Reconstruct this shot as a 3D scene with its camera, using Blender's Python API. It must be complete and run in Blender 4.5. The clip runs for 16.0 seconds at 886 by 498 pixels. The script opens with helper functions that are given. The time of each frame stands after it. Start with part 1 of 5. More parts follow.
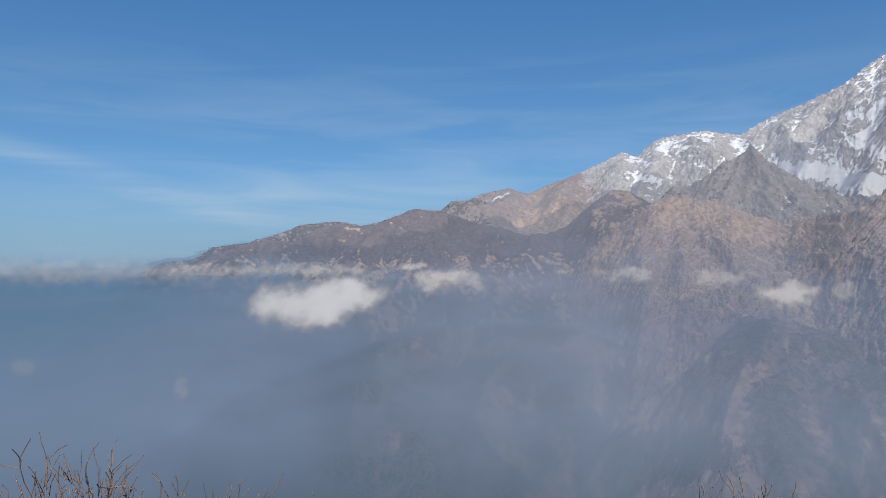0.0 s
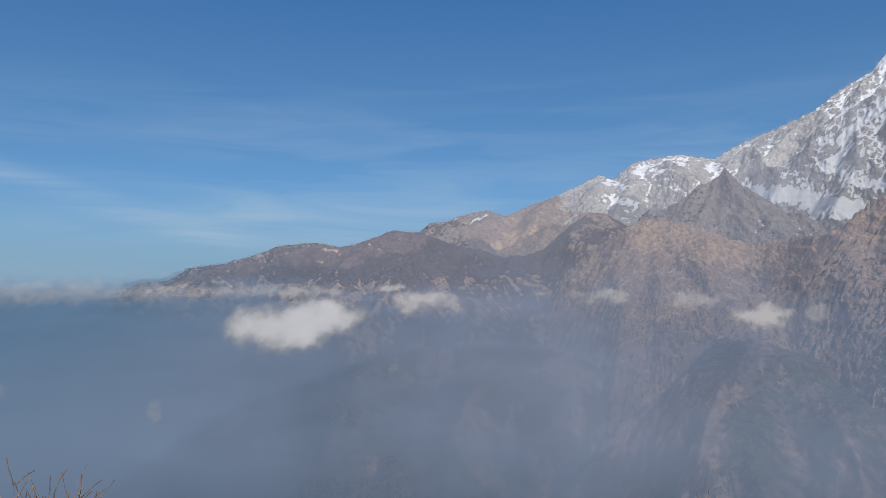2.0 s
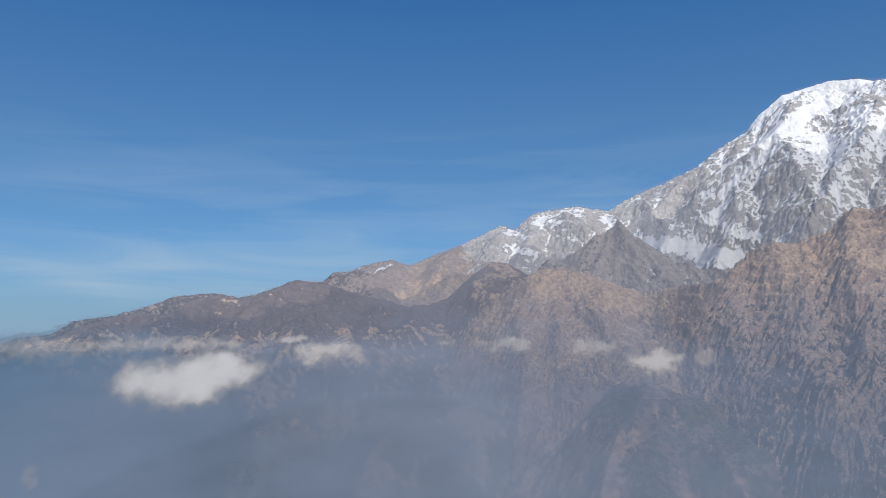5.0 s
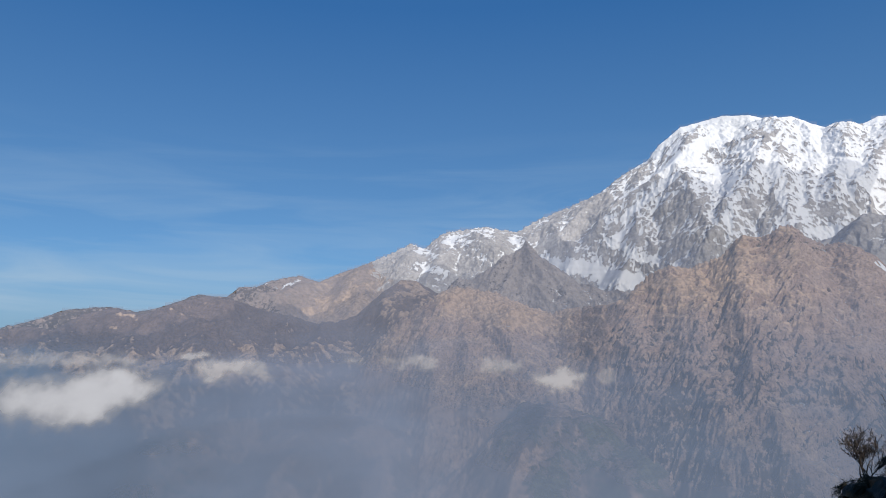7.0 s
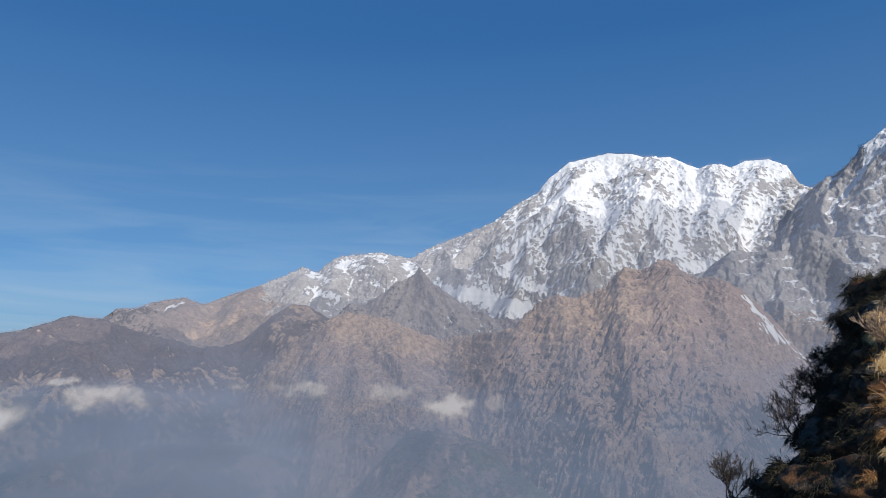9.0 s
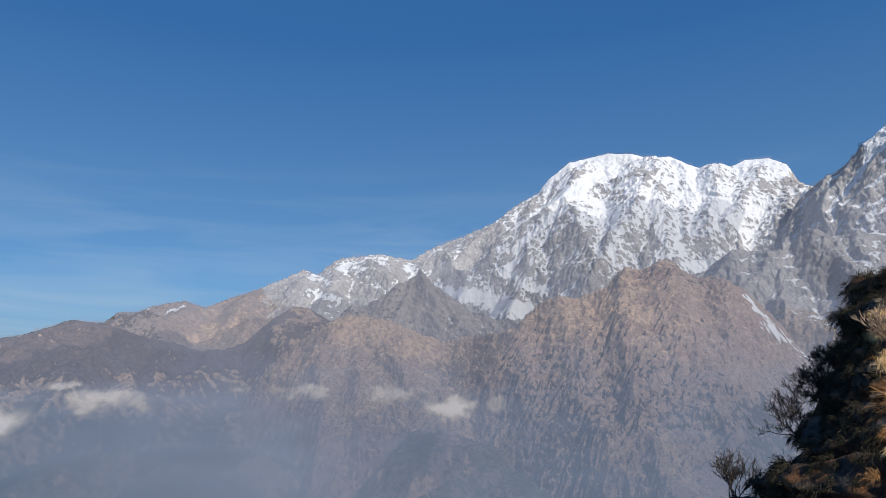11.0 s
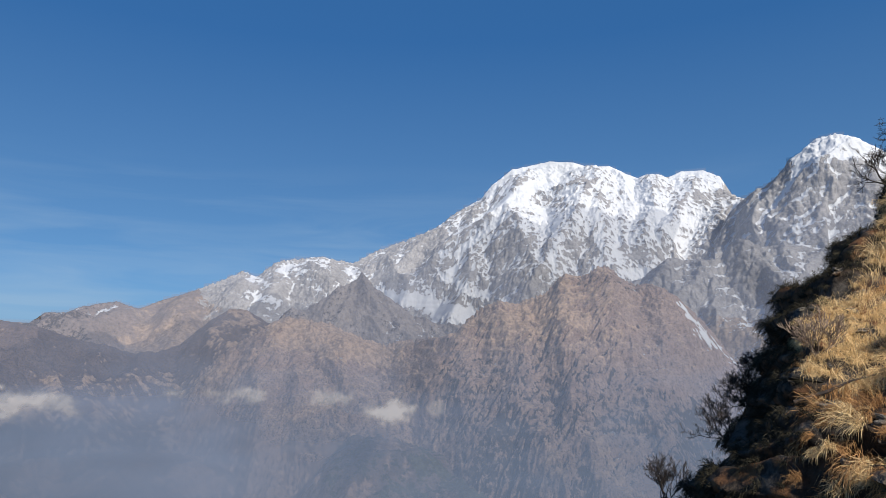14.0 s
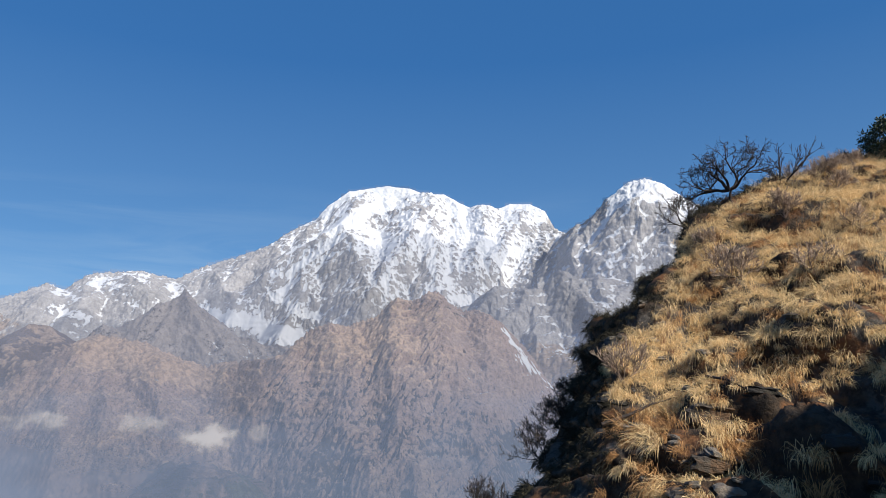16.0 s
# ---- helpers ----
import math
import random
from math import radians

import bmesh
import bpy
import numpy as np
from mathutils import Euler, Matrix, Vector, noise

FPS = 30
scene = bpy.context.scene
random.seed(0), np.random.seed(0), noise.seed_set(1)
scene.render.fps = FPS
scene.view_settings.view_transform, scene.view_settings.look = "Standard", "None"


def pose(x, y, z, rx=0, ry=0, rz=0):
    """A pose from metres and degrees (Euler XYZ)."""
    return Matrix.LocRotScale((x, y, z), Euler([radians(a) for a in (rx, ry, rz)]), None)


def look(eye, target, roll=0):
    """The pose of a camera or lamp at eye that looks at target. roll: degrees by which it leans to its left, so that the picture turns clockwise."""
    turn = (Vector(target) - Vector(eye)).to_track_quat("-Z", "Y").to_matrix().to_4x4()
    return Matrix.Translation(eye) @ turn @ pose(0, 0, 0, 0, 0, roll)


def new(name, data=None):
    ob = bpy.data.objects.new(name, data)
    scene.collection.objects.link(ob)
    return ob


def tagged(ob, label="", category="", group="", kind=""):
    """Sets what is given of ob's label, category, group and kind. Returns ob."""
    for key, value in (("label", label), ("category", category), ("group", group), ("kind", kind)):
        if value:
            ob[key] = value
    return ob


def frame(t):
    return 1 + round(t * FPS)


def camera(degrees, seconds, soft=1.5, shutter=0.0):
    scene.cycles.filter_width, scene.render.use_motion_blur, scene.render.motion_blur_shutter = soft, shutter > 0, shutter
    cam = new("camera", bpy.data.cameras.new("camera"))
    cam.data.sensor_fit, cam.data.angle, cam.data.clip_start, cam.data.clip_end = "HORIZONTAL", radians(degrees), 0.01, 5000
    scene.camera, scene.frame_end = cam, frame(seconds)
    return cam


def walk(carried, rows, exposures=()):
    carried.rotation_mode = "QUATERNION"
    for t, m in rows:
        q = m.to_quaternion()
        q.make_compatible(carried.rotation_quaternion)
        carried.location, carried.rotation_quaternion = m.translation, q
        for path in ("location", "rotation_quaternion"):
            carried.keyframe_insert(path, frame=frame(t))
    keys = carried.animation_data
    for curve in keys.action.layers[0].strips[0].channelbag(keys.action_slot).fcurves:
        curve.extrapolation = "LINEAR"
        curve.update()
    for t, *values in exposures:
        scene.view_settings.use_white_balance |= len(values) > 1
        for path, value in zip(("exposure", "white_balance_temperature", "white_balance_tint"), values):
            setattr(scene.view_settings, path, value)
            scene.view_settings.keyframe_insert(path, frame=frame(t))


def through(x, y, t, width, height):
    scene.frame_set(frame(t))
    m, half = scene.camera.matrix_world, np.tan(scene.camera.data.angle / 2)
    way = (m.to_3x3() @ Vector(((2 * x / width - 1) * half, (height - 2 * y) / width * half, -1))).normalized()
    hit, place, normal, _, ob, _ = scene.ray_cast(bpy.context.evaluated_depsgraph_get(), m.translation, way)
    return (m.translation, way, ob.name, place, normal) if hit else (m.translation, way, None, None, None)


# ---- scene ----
# ------------------------------------------------------------ camera
EYE = (0.0, 0.0, 1.6)
cam = camera(62.97, 16.0, soft=0.55)
# seconds, yaw, pitch, roll: the camera turns on the spot
PATH = [
    (0, 0.00, 1.50, 0.00),
    (0.5, -0.63, 2.27, -0.16),
    (1, -1.16, 2.67, -0.14),
    (1.5, -1.46, 2.97, -0.20),
    (2, -1.71, 3.22, -0.13),
    (2.5, -1.93, 3.43, 0.17),
    (3, -2.06, 3.42, 0.63),
    (3.5, -4.24, 3.87, 0.77),
    (4, -7.51, 6.37, 0.71),
    (4.2, -8.24, 6.69, 0.69),
    (6.3, -10.88, 7.37, 0.55),
    (6.5, -12.31, 7.40, 0.55),
    (7, -16.45, 8.44, 0.26),
    (7.5, -19.44, 9.48, 0.33),
    (8, -22.58, 9.94, 0.10),
    (8.5, -24.54, 10.23, -0.24),
    (10.8, -25.39, 11.13, 0.53),
    (11, -24.87, 10.57, 0.53),
    (11.5, -21.22, 9.97, 0.38),
    (12, -17.80, 9.67, 0.23),
    (12.5, -18.16, 10.11, 0.19),
    (13, -24.10, 10.55, 0.81),
    (13.5, -27.64, 10.73, 0.76),
    (14, -29.53, 10.85, 0.34),
    (14.5, -32.03, 11.09, 0.10),
    (15, -35.64, 11.49, 0.14),
    (15.5, -39.95, 12.26, 0.37),
    (16, -42.88, 12.55, 0.44),
]
walk(cam, [(t, pose(*EYE, 90 + p, r, w)) for t, w, p, r in PATH], exposures=[(0.0, 0.27), (1.0, 0.18), (2.0, 0.15), (8.0, 0.21), (13.0, 0.19), (14.5, 0.23), (16.0, 0.42)])

# ------------------------------------------------------------ sky and sun
SUN_AZ, SUN_EL = 177.0, 33.0          # bearing clockwise from +y, height above the horizon


def world_sky():
    w = bpy.data.worlds.new("sky")
    scene.world = w
    w.use_nodes = True
    nt = w.node_tree
    nt.nodes.clear()
    out = nt.nodes.new("ShaderNodeOutputWorld")
    bg = nt.nodes.new("ShaderNodeBackground")
    sky = nt.nodes.new("ShaderNodeTexSky")
    sky.sky_type = "NISHITA"
    sky.sun_disc = False
    sky.sun_elevation = radians(SUN_EL)
    sky.sun_rotation = radians(SUN_AZ)
    sky.altitude = 3300
    sky.air_density, sky.dust_density, sky.ozone_density = 1.0, 0.2, 2.5
    bg.inputs["Strength"].default_value = 0.081
    # thin cirrus, streaked along the horizon
    tc = nt.nodes.new("ShaderNodeTexCoord")
    mp = nt.nodes.new("ShaderNodeMapping")
    mp.inputs["Scale"].default_value = (2.0, 2.0, 17)
    mp.inputs["Rotation"].default_value = (0.0, radians(4), 0.0)
    nz = nt.nodes.new("ShaderNodeTexNoise")
    nz.inputs["Scale"].default_value = 1.6
    nz.inputs["Detail"].default_value = 7
    nz.inputs["Roughness"].default_value = 0.55
    nz.inputs["Distortion"].default_value = 0.7
    ramp = nt.nodes.new("ShaderNodeMapRange")
    ramp.inputs["From Min"].default_value, ramp.inputs["From Max"].default_value = 0.42, 0.70
    big = nt.nodes.new("ShaderNodeTexNoise")
    big.inputs["Scale"].default_value = 1.7
    bigr = nt.nodes.new("ShaderNodeMapRange")
    bigr.inputs["From Min"].default_value, bigr.inputs["From Max"].default_value = 0.36, 0.58
    sep = nt.nodes.new("ShaderNodeSeparateXYZ")
    low = nt.nodes.new("ShaderNodeMapRange")       # cirrus lies low over the horizon
    low.inputs["From Min"].default_value, low.inputs["From Max"].default_value = 0.30, 0.10
    mul = nt.nodes.new("ShaderNodeMath"); mul.operation = "MULTIPLY"
    mul2 = nt.nodes.new("ShaderNodeMath"); mul2.operation = "MULTIPLY"
    mul3 = nt.nodes.new("ShaderNodeMath"); mul3.operation = "MULTIPLY"
    mul3.inputs[1].default_value = 0.5
    mix = nt.nodes.new("ShaderNodeMix"); mix.data_type = "RGBA"
    mix.inputs["B"].default_value = (4.4, 5.8, 7.2, 1)
    tint = nt.nodes.new("ShaderNodeMix"); tint.data_type = "RGBA"; tint.blend_type = "MULTIPLY"
    tint.inputs["Factor"].default_value = 1.0
    tint.inputs["B"].default_value = SKY_TINT
    ln = nt.links.new
    ln(tc.outputs["Generated"], mp.inputs["Vector"])
    ln(mp.outputs[0], nz.inputs["Vector"])
    ln(tc.outputs["Generated"], big.inputs["Vector"])
    ln(tc.outputs["Generated"], sep.inputs[0])
    ln(sep.outputs["Z"], low.inputs["Value"])
    ln(nz.outputs["Fac"], ramp.inputs["Value"])
    ln(big.outputs["Fac"], bigr.inputs["Value"])
    ln(ramp.outputs[0], mul.inputs[0]); ln(bigr.outputs[0], mul.inputs[1])
    ln(mul.outputs[0], mul2.inputs[0]); ln(low.outputs[0], mul2.inputs[1])
    ln(mul2.outputs[0], mul3.inputs[0])
    ln(sky.outputs[0], tint.inputs["A"])
    hor = nt.nodes.new("ShaderNodeMapRange")       # pale air near the horizon
    hor.interpolation_type = "SMOOTHSTEP"
    hor.inputs["From Min"].default_value, hor.inputs["From Max"].default_value = 0.16, -0.01
    pale = nt.nodes.new("ShaderNodeMix"); pale.data_type = "RGBA"
    pale.inputs["B"].default_value = (2.6, 4.1, 5.6, 1)
    ln(sep.outputs["Z"], hor.inputs["Value"])
    ln(hor.outputs[0], pale.inputs["Factor"])
    even = nt.nodes.new("ShaderNodeMix"); even.data_type = "RGBA"      # clear high-mountain air: one deep blue all round
    even.inputs["Factor"].default_value = 0.6
    deep = nt.nodes.new("ShaderNodeMix"); deep.data_type = "RGBA"
    deep.inputs["A"].default_value, deep.inputs["B"].default_value = (1.9, 3.6, 5.6, 1), (0.34, 1.62, 4.45, 1)
    rise = nt.nodes.new("ShaderNodeMapRange")
    rise.inputs["From Min"].default_value, rise.inputs["From Max"].default_value = 0.0, 0.45
    ln(sep.outputs["Z"], rise.inputs["Value"])
    ln(rise.outputs[0], deep.inputs["Factor"])
    ln(tint.outputs["Result"], even.inputs["A"])
    ln(deep.outputs["Result"], even.inputs["B"])
    ln(even.outputs["Result"], pale.inputs["A"])
    ln(pale.outputs["Result"], mix.inputs["A"])

    def sums(op, a, b, c=None):
        n = nt.nodes.new("ShaderNodeMath")
        n.operation = op
        for k, v in enumerate((a, b, c)):
            if isinstance(v, (int, float)):
                n.inputs[k].default_value = v
            elif v is not None:
                ln(v, n.inputs[k])
        return n.outputs[0]

    def fade(v, a, b):
        n = nt.nodes.new("ShaderNodeMapRange")
        n.interpolation_type = "SMOOTHSTEP"
        n.inputs["From Min"].default_value, n.inputs["From Max"].default_value = a, b
        ln(v, n.inputs["Value"])
        return n.outputs[0]

    ahead = sums("MAXIMUM", sep.outputs["Y"], 0.02)
    u, v = sums("DIVIDE", sep.outputs["X"], ahead), sums("DIVIDE", sep.outputs["Z"], ahead)
    wavy = sums("MULTIPLY_ADD", nz.outputs["Fac"], 0.03, -0.015)
    total = mul3.outputs[0]
    # two long veils of cirrus: slope, height at the middle, half width, ends and strength
    for b, a, wide, u0, u1, much in ((-0.289, -0.009, 0.030, -0.80, -0.10, 0.42), (0.02, 0.105, 0.040, -0.42, 0.22, 0.22)):
        off = sums("ABSOLUTE", sums("SUBTRACT", sums("ADD", v, wavy), sums("MULTIPLY_ADD", u, b, a)), 0.0)
        veil = sums("MULTIPLY", fade(off, wide, 0.0), sums("MULTIPLY", fade(u, u0, u0 + 0.2), fade(u, u1, u1 - 0.25)))
        total = sums("ADD", total, sums("MULTIPLY", veil, sums("MULTIPLY", fade(nz.outputs["Fac"], 0.25, 0.65), much)))
    ln(total, mix.inputs["Factor"])
    ln(mix.outputs["Result"], bg.inputs["Color"])
    ln(bg.outputs[0], out.inputs[0])


SKY_TINT = (0.58, 0.95, 1.15, 1)
world_sky()
sun = new("sun", bpy.data.lights.new("sun", "SUN"))
sun.data.energy = 4.9
sun.data.angle = radians(0.53)
sun.data.color = (1.0, 0.93, 0.82)
sun_dir = Vector((math.sin(radians(SUN_AZ)) * math.cos(radians(SUN_EL)),
                  math.cos(radians(SUN_AZ)) * math.cos(radians(SUN_EL)), math.sin(radians(SUN_EL))))
sun.matrix_world = look(sun_dir * 60, (0, 0, 0))

# ------------------------------------------------------------ materials
def mat_new(name):
    m = bpy.data.materials.new(name)
    m.use_nodes = True
    nt = m.node_tree
    nt.nodes.clear()
    out = nt.nodes.new("ShaderNodeOutputMaterial")
    return m, nt, out


def n_noise(nt, vec, scale, detail=5, rough=0.55, dist=0.0):
    n = nt.nodes.new("ShaderNodeTexNoise")
    n.inputs["Scale"].default_value = scale
    n.inputs["Detail"].default_value = detail
    n.inputs["Roughness"].default_value = rough
    n.inputs["Distortion"].default_value = dist
    nt.links.new(vec, n.inputs["Vector"])
    return n.outputs["Fac"]


def n_range(nt, val, a, b, c=0.0, d=1.0, smooth=True):
    n = nt.nodes.new("ShaderNodeMapRange")
    if smooth:
        n.interpolation_type = "SMOOTHSTEP"
    nt.links.new(val, n.inputs["Value"])
    for k, v in zip(("From Min", "From Max", "To Min", "To Max"), (a, b, c, d)):
        n.inputs[k].default_value = v
    return n.outputs[0]


def n_math(nt, op, a, b):
    n = nt.nodes.new("ShaderNodeMath")
    n.operation = op
    for i, v in enumerate((a, b)):
        if isinstance(v, (int, float)):
            n.inputs[i].default_value = v
        else:
            nt.links.new(v, n.inputs[i])
    return n.outputs[0]


def n_mix(nt, fac, a, b):
    n = nt.nodes.new("ShaderNodeMix")
    n.data_type = "RGBA"
    for key, v in (("Factor", fac), ("A", a), ("B", b)):
        if isinstance(v, tuple):
            n.inputs[key].default_value = (*v, 1)
        elif isinstance(v, (int, float)):
            n.inputs[key].default_value = v
        else:
            nt.links.new(v, n.inputs[key])
    return n.outputs["Result"]


def n_attr(nt, name):
    n = nt.nodes.new("ShaderNodeAttribute")
    n.attribute_name = name
    return n.outputs["Fac"]


def n_pos(nt):
    return nt.nodes.new("ShaderNodeNewGeometry").outputs["Position"]


def n_bump(nt, height, strength, distance):
    n = nt.nodes.new("ShaderNodeBump")
    n.inputs["Strength"].default_value = strength
    n.inputs["Distance"].default_value = distance
    nt.links.new(height, n.inputs["Height"])
    return n.outputs[0]


def principled(nt, out, colour, rough=0.9, normal=None, spec=0.2):
    p = nt.nodes.new("ShaderNodeBsdfPrincipled")
    if isinstance(colour, tuple):
        p.inputs["Base Color"].default_value = (*colour, 1)
    else:
        nt.links.new(colour, p.inputs["Base Color"])
    p.inputs["Roughness"].default_value = rough
    p.inputs["Specular IOR Level"].default_value = spec
    if normal is not None:
        nt.links.new(normal, p.inputs["Normal"])
    nt.links.new(p.outputs[0], out.inputs[0])
    return p


def mountain_material(name, rock_a, rock_b, scrub, tan, grain=1.0, pits=0.72):
    """Rock in two tones, scrub and dry grass by the attribute 'tan', snow by the attribute 'snow'."""
    m, nt, out = mat_new(name)
    pos = n_pos(nt)
    fine = n_noise(nt, pos, 0.055 * grain, 8, 0.62)
    mid = n_noise(nt, pos, 0.013 * grain, 6, 0.6, 0.4)
    rock = n_mix(nt, n_range(nt, mid, 0.35, 0.65), rock_a, rock_b)
    rock = n_mix(nt, n_range(nt, fine, 0.38, 0.66, 0.0, 0.55), rock, tuple(c * 0.45 for c in rock_a))
    veg = n_mix(nt, n_range(nt, fine, 0.4, 0.62), tan, tuple(0.62 * c for c in tan))
    tfac = n_range(nt, n_math(nt, "ADD", n_attr(nt, "tan"), n_math(nt, "MULTIPLY", n_math(nt, "SUBTRACT", mid, 0.5), 1.3)), 0.35, 0.65)
    col = n_mix(nt, tfac, rock, veg)
    # on the brown mountain this dark colour also carries the gullies' shade
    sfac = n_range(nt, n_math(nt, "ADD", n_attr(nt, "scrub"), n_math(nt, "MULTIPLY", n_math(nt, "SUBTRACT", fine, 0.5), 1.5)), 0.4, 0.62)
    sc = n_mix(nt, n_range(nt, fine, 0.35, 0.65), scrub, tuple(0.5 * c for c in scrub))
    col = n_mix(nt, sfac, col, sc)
    grit = n_noise(nt, pos, 0.17 * grain, 4, 0.6)
    edge = n_math(nt, "ADD", n_attr(nt, "snow"), n_math(nt, "MULTIPLY", n_math(nt, "SUBTRACT", n_math(nt, "ADD", fine, grit), 1.0), 0.15))
    snow = n_range(nt, edge, 0.48, 0.55)
    col = n_mix(nt, snow, col, (0.73, 0.75, 0.785))
    bare = n_math(nt, "SUBTRACT", 1.0, snow)
    col = n_mix(nt, n_math(nt, "MULTIPLY", n_range(nt, grit, 0.52, 0.63, 0.0, pits), n_math(nt, "MULTIPLY", bare, n_math(nt, "SUBTRACT", 1.0, n_math(nt, "MULTIPLY", tfac, 0.75)))), col, (0.06, 0.052, 0.046))
    relief = n_math(nt, "ADD", fine, n_math(nt, "MULTIPLY", grit, 0.35))
    relief = n_math(nt, "MULTIPLY", relief, n_math(nt, "ADD", n_math(nt, "MULTIPLY", bare, 0.8), 0.2))      # snow lies smooth
    principled(nt, out, col, 0.9, n_bump(nt, relief, 0.9, 12.0 / grain), 0.1)
    return m


def haze_material(name, colour, pale, rosy=None):
    """Thin mist: lets light through by the attribute 'dens', paler in drifting patches."""
    m, nt, out = mat_new(name)
    mp = nt.nodes.new("ShaderNodeMapping")
    mp.inputs["Scale"].default_value = (0.0006, 0.0006, 0.0016)
    nt.links.new(n_pos(nt), mp.inputs["Vector"])
    nz = n_noise(nt, mp.outputs[0], 1.0, 5, 0.55, 0.3)
    sep = nt.nodes.new("ShaderNodeSeparateXYZ")
    nt.links.new(n_pos(nt), sep.inputs[0])
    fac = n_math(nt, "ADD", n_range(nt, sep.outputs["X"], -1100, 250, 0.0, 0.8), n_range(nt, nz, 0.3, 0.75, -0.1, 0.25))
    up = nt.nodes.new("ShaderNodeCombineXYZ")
    for key, v in zip("XYZ", (0.0, -0.75, 0.6)):        # one fixed normal, so that the whole sheet is lit evenly
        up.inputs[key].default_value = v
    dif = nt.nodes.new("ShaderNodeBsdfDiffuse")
    high = n_range(nt, sep.outputs["Z"], -40, 260)          # a paler, rosier colour over the haze's top
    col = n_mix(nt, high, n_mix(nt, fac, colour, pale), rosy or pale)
    deep = n_range(nt, sep.outputs["Z"], -154, -126, 0.25, 1.0)   # the colour is darkened low in the valley, for the dimmer light there
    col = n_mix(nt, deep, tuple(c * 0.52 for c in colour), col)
    nt.links.new(col, dif.inputs["Color"])
    nt.links.new(up.outputs[0], dif.inputs["Normal"])
    tr = nt.nodes.new("ShaderNodeBsdfTransparent")
    mx = nt.nodes.new("ShaderNodeMixShader")
    nt.links.new(n_attr(nt, "dens"), mx.inputs[0])
    nt.links.new(tr.outputs[0], mx.inputs[1])
    nt.links.new(dif.outputs[0], mx.inputs[2])
    nt.links.new(mx.outputs[0], out.inputs[0])
    return m


M_MASSIF = mountain_material("grey_rock_and_snow", (0.50, 0.485, 0.475), (0.35, 0.34, 0.34), (0.12, 0.11, 0.09), (0.38, 0.295, 0.225), 1.0, 0.3)
M_BROWN = mountain_material("brown_rock_and_grass", (0.37, 0.26, 0.21), (0.45, 0.335, 0.275), (0.10, 0.083, 0.072), (0.56, 0.41, 0.30), 1.0, 0.6)
M_HORN = mountain_material("dark_horn_rock", (0.40, 0.355, 0.33), (0.28, 0.25, 0.24), (0.14, 0.12, 0.105), (0.50, 0.38, 0.285), 1.0, 0.3)
M_FAR = mountain_material("far_brown_slope", (0.30, 0.235, 0.205), (0.22, 0.185, 0.17), (0.11, 0.09, 0.08), (0.46, 0.34, 0.25), 1.0, 0.3)
M_LOWER = mountain_material("valley_scrub_slope", (0.26, 0.20, 0.18), (0.20, 0.165, 0.15), (0.15, 0.16, 0.115), (0.52, 0.375, 0.30), 1.0, 0.3)
M_DARK = mountain_material("dark_scrub_slope", (0.17, 0.13, 0.125), (0.12, 0.095, 0.10), (0.055, 0.058, 0.044), (0.48, 0.355, 0.27))
AIR_LOW, AIR_HIGH, AIR_TOP = 4.7e-4, 1.6e-4, -24.0    # haze per metre under and over its top, and the top's height
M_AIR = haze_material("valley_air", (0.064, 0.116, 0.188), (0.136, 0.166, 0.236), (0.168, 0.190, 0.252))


def ground_material():
    """Trodden brown soil with dry grass stubble in patches."""
    m, nt, out = mat_new("soil_and_stubble")
    pos = n_pos(nt)
    fine = n_noise(nt, pos, 9.0, 8, 0.65)
    big = n_noise(nt, pos, 0.7, 5, 0.6)
    col = n_mix(nt, n_range(nt, fine, 0.35, 0.65), (0.13, 0.09, 0.06), (0.05, 0.038, 0.028))
    col = n_mix(nt, n_range(nt, big, 0.45, 0.6, 0.0, 0.8), col, (0.30, 0.22, 0.12))
    principled(nt, out, col, 0.95, n_bump(nt, fine, 0.8, 0.06), 0.1)
    return m


M_GROUND = ground_material()
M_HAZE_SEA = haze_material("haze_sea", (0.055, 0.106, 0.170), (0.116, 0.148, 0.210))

# ------------------------------------------------------------ terrain
PERM = np.random.RandomState(7).permutation(256)
PERM = np.concatenate([PERM, PERM])


def gnoise(x, y, seed=0):
    """Gradient noise on arrays, about -0.7 to 0.7."""
    xi, yi = np.floor(x).astype(int), np.floor(y).astype(int)
    xf, yf = x - xi, y - yi
    u, v = xf ** 3 * (xf * (xf * 6 - 15) + 10), yf ** 3 * (yf * (yf * 6 - 15) + 10)

    def corner(i, j):
        h = PERM[(PERM[(xi + i + seed * 37) & 255] + yi + j + seed * 11) & 255] * (2 * np.pi / 256)
        return np.cos(h) * (xf - i) + np.sin(h) * (yf - j)
    a, b, c, d = corner(0, 0), corner(1, 0), corner(0, 1), corner(1, 1)
    return (a + (b - a) * u) * (1 - v) + (c + (d - c) * u) * v


def fbm(x, y, octaves=5, seed=0, gain=0.5):
    s, a, f = 0.0, 1.0, 1.0
    for k in range(octaves):
        s = s + a * gnoise(x * f, y * f, seed + k)
        a, f = a * gain, f * 2.03
    return s


def ridged(x, y, octaves=3, seed=0):
    """Sharp crests near 1, hollows near 0."""
    s, a, f, tot = 0.0, 1.0, 1.0, 0.0
    for k in range(octaves):
        s = s + a * (1 - np.abs(gnoise(x * f, y * f, seed + k)) * 2.1)
        tot += a
        a, f = a * 0.5, f * 2.1
    return s / tot


def smooth(a, b, x):
    t = np.clip((x - a) / (b - a), 0, 1)
    return t * t * (3 - 2 * t)


def polar(az, r):
    a = np.radians(az)
    return np.sin(a) * r, np.cos(a) * r


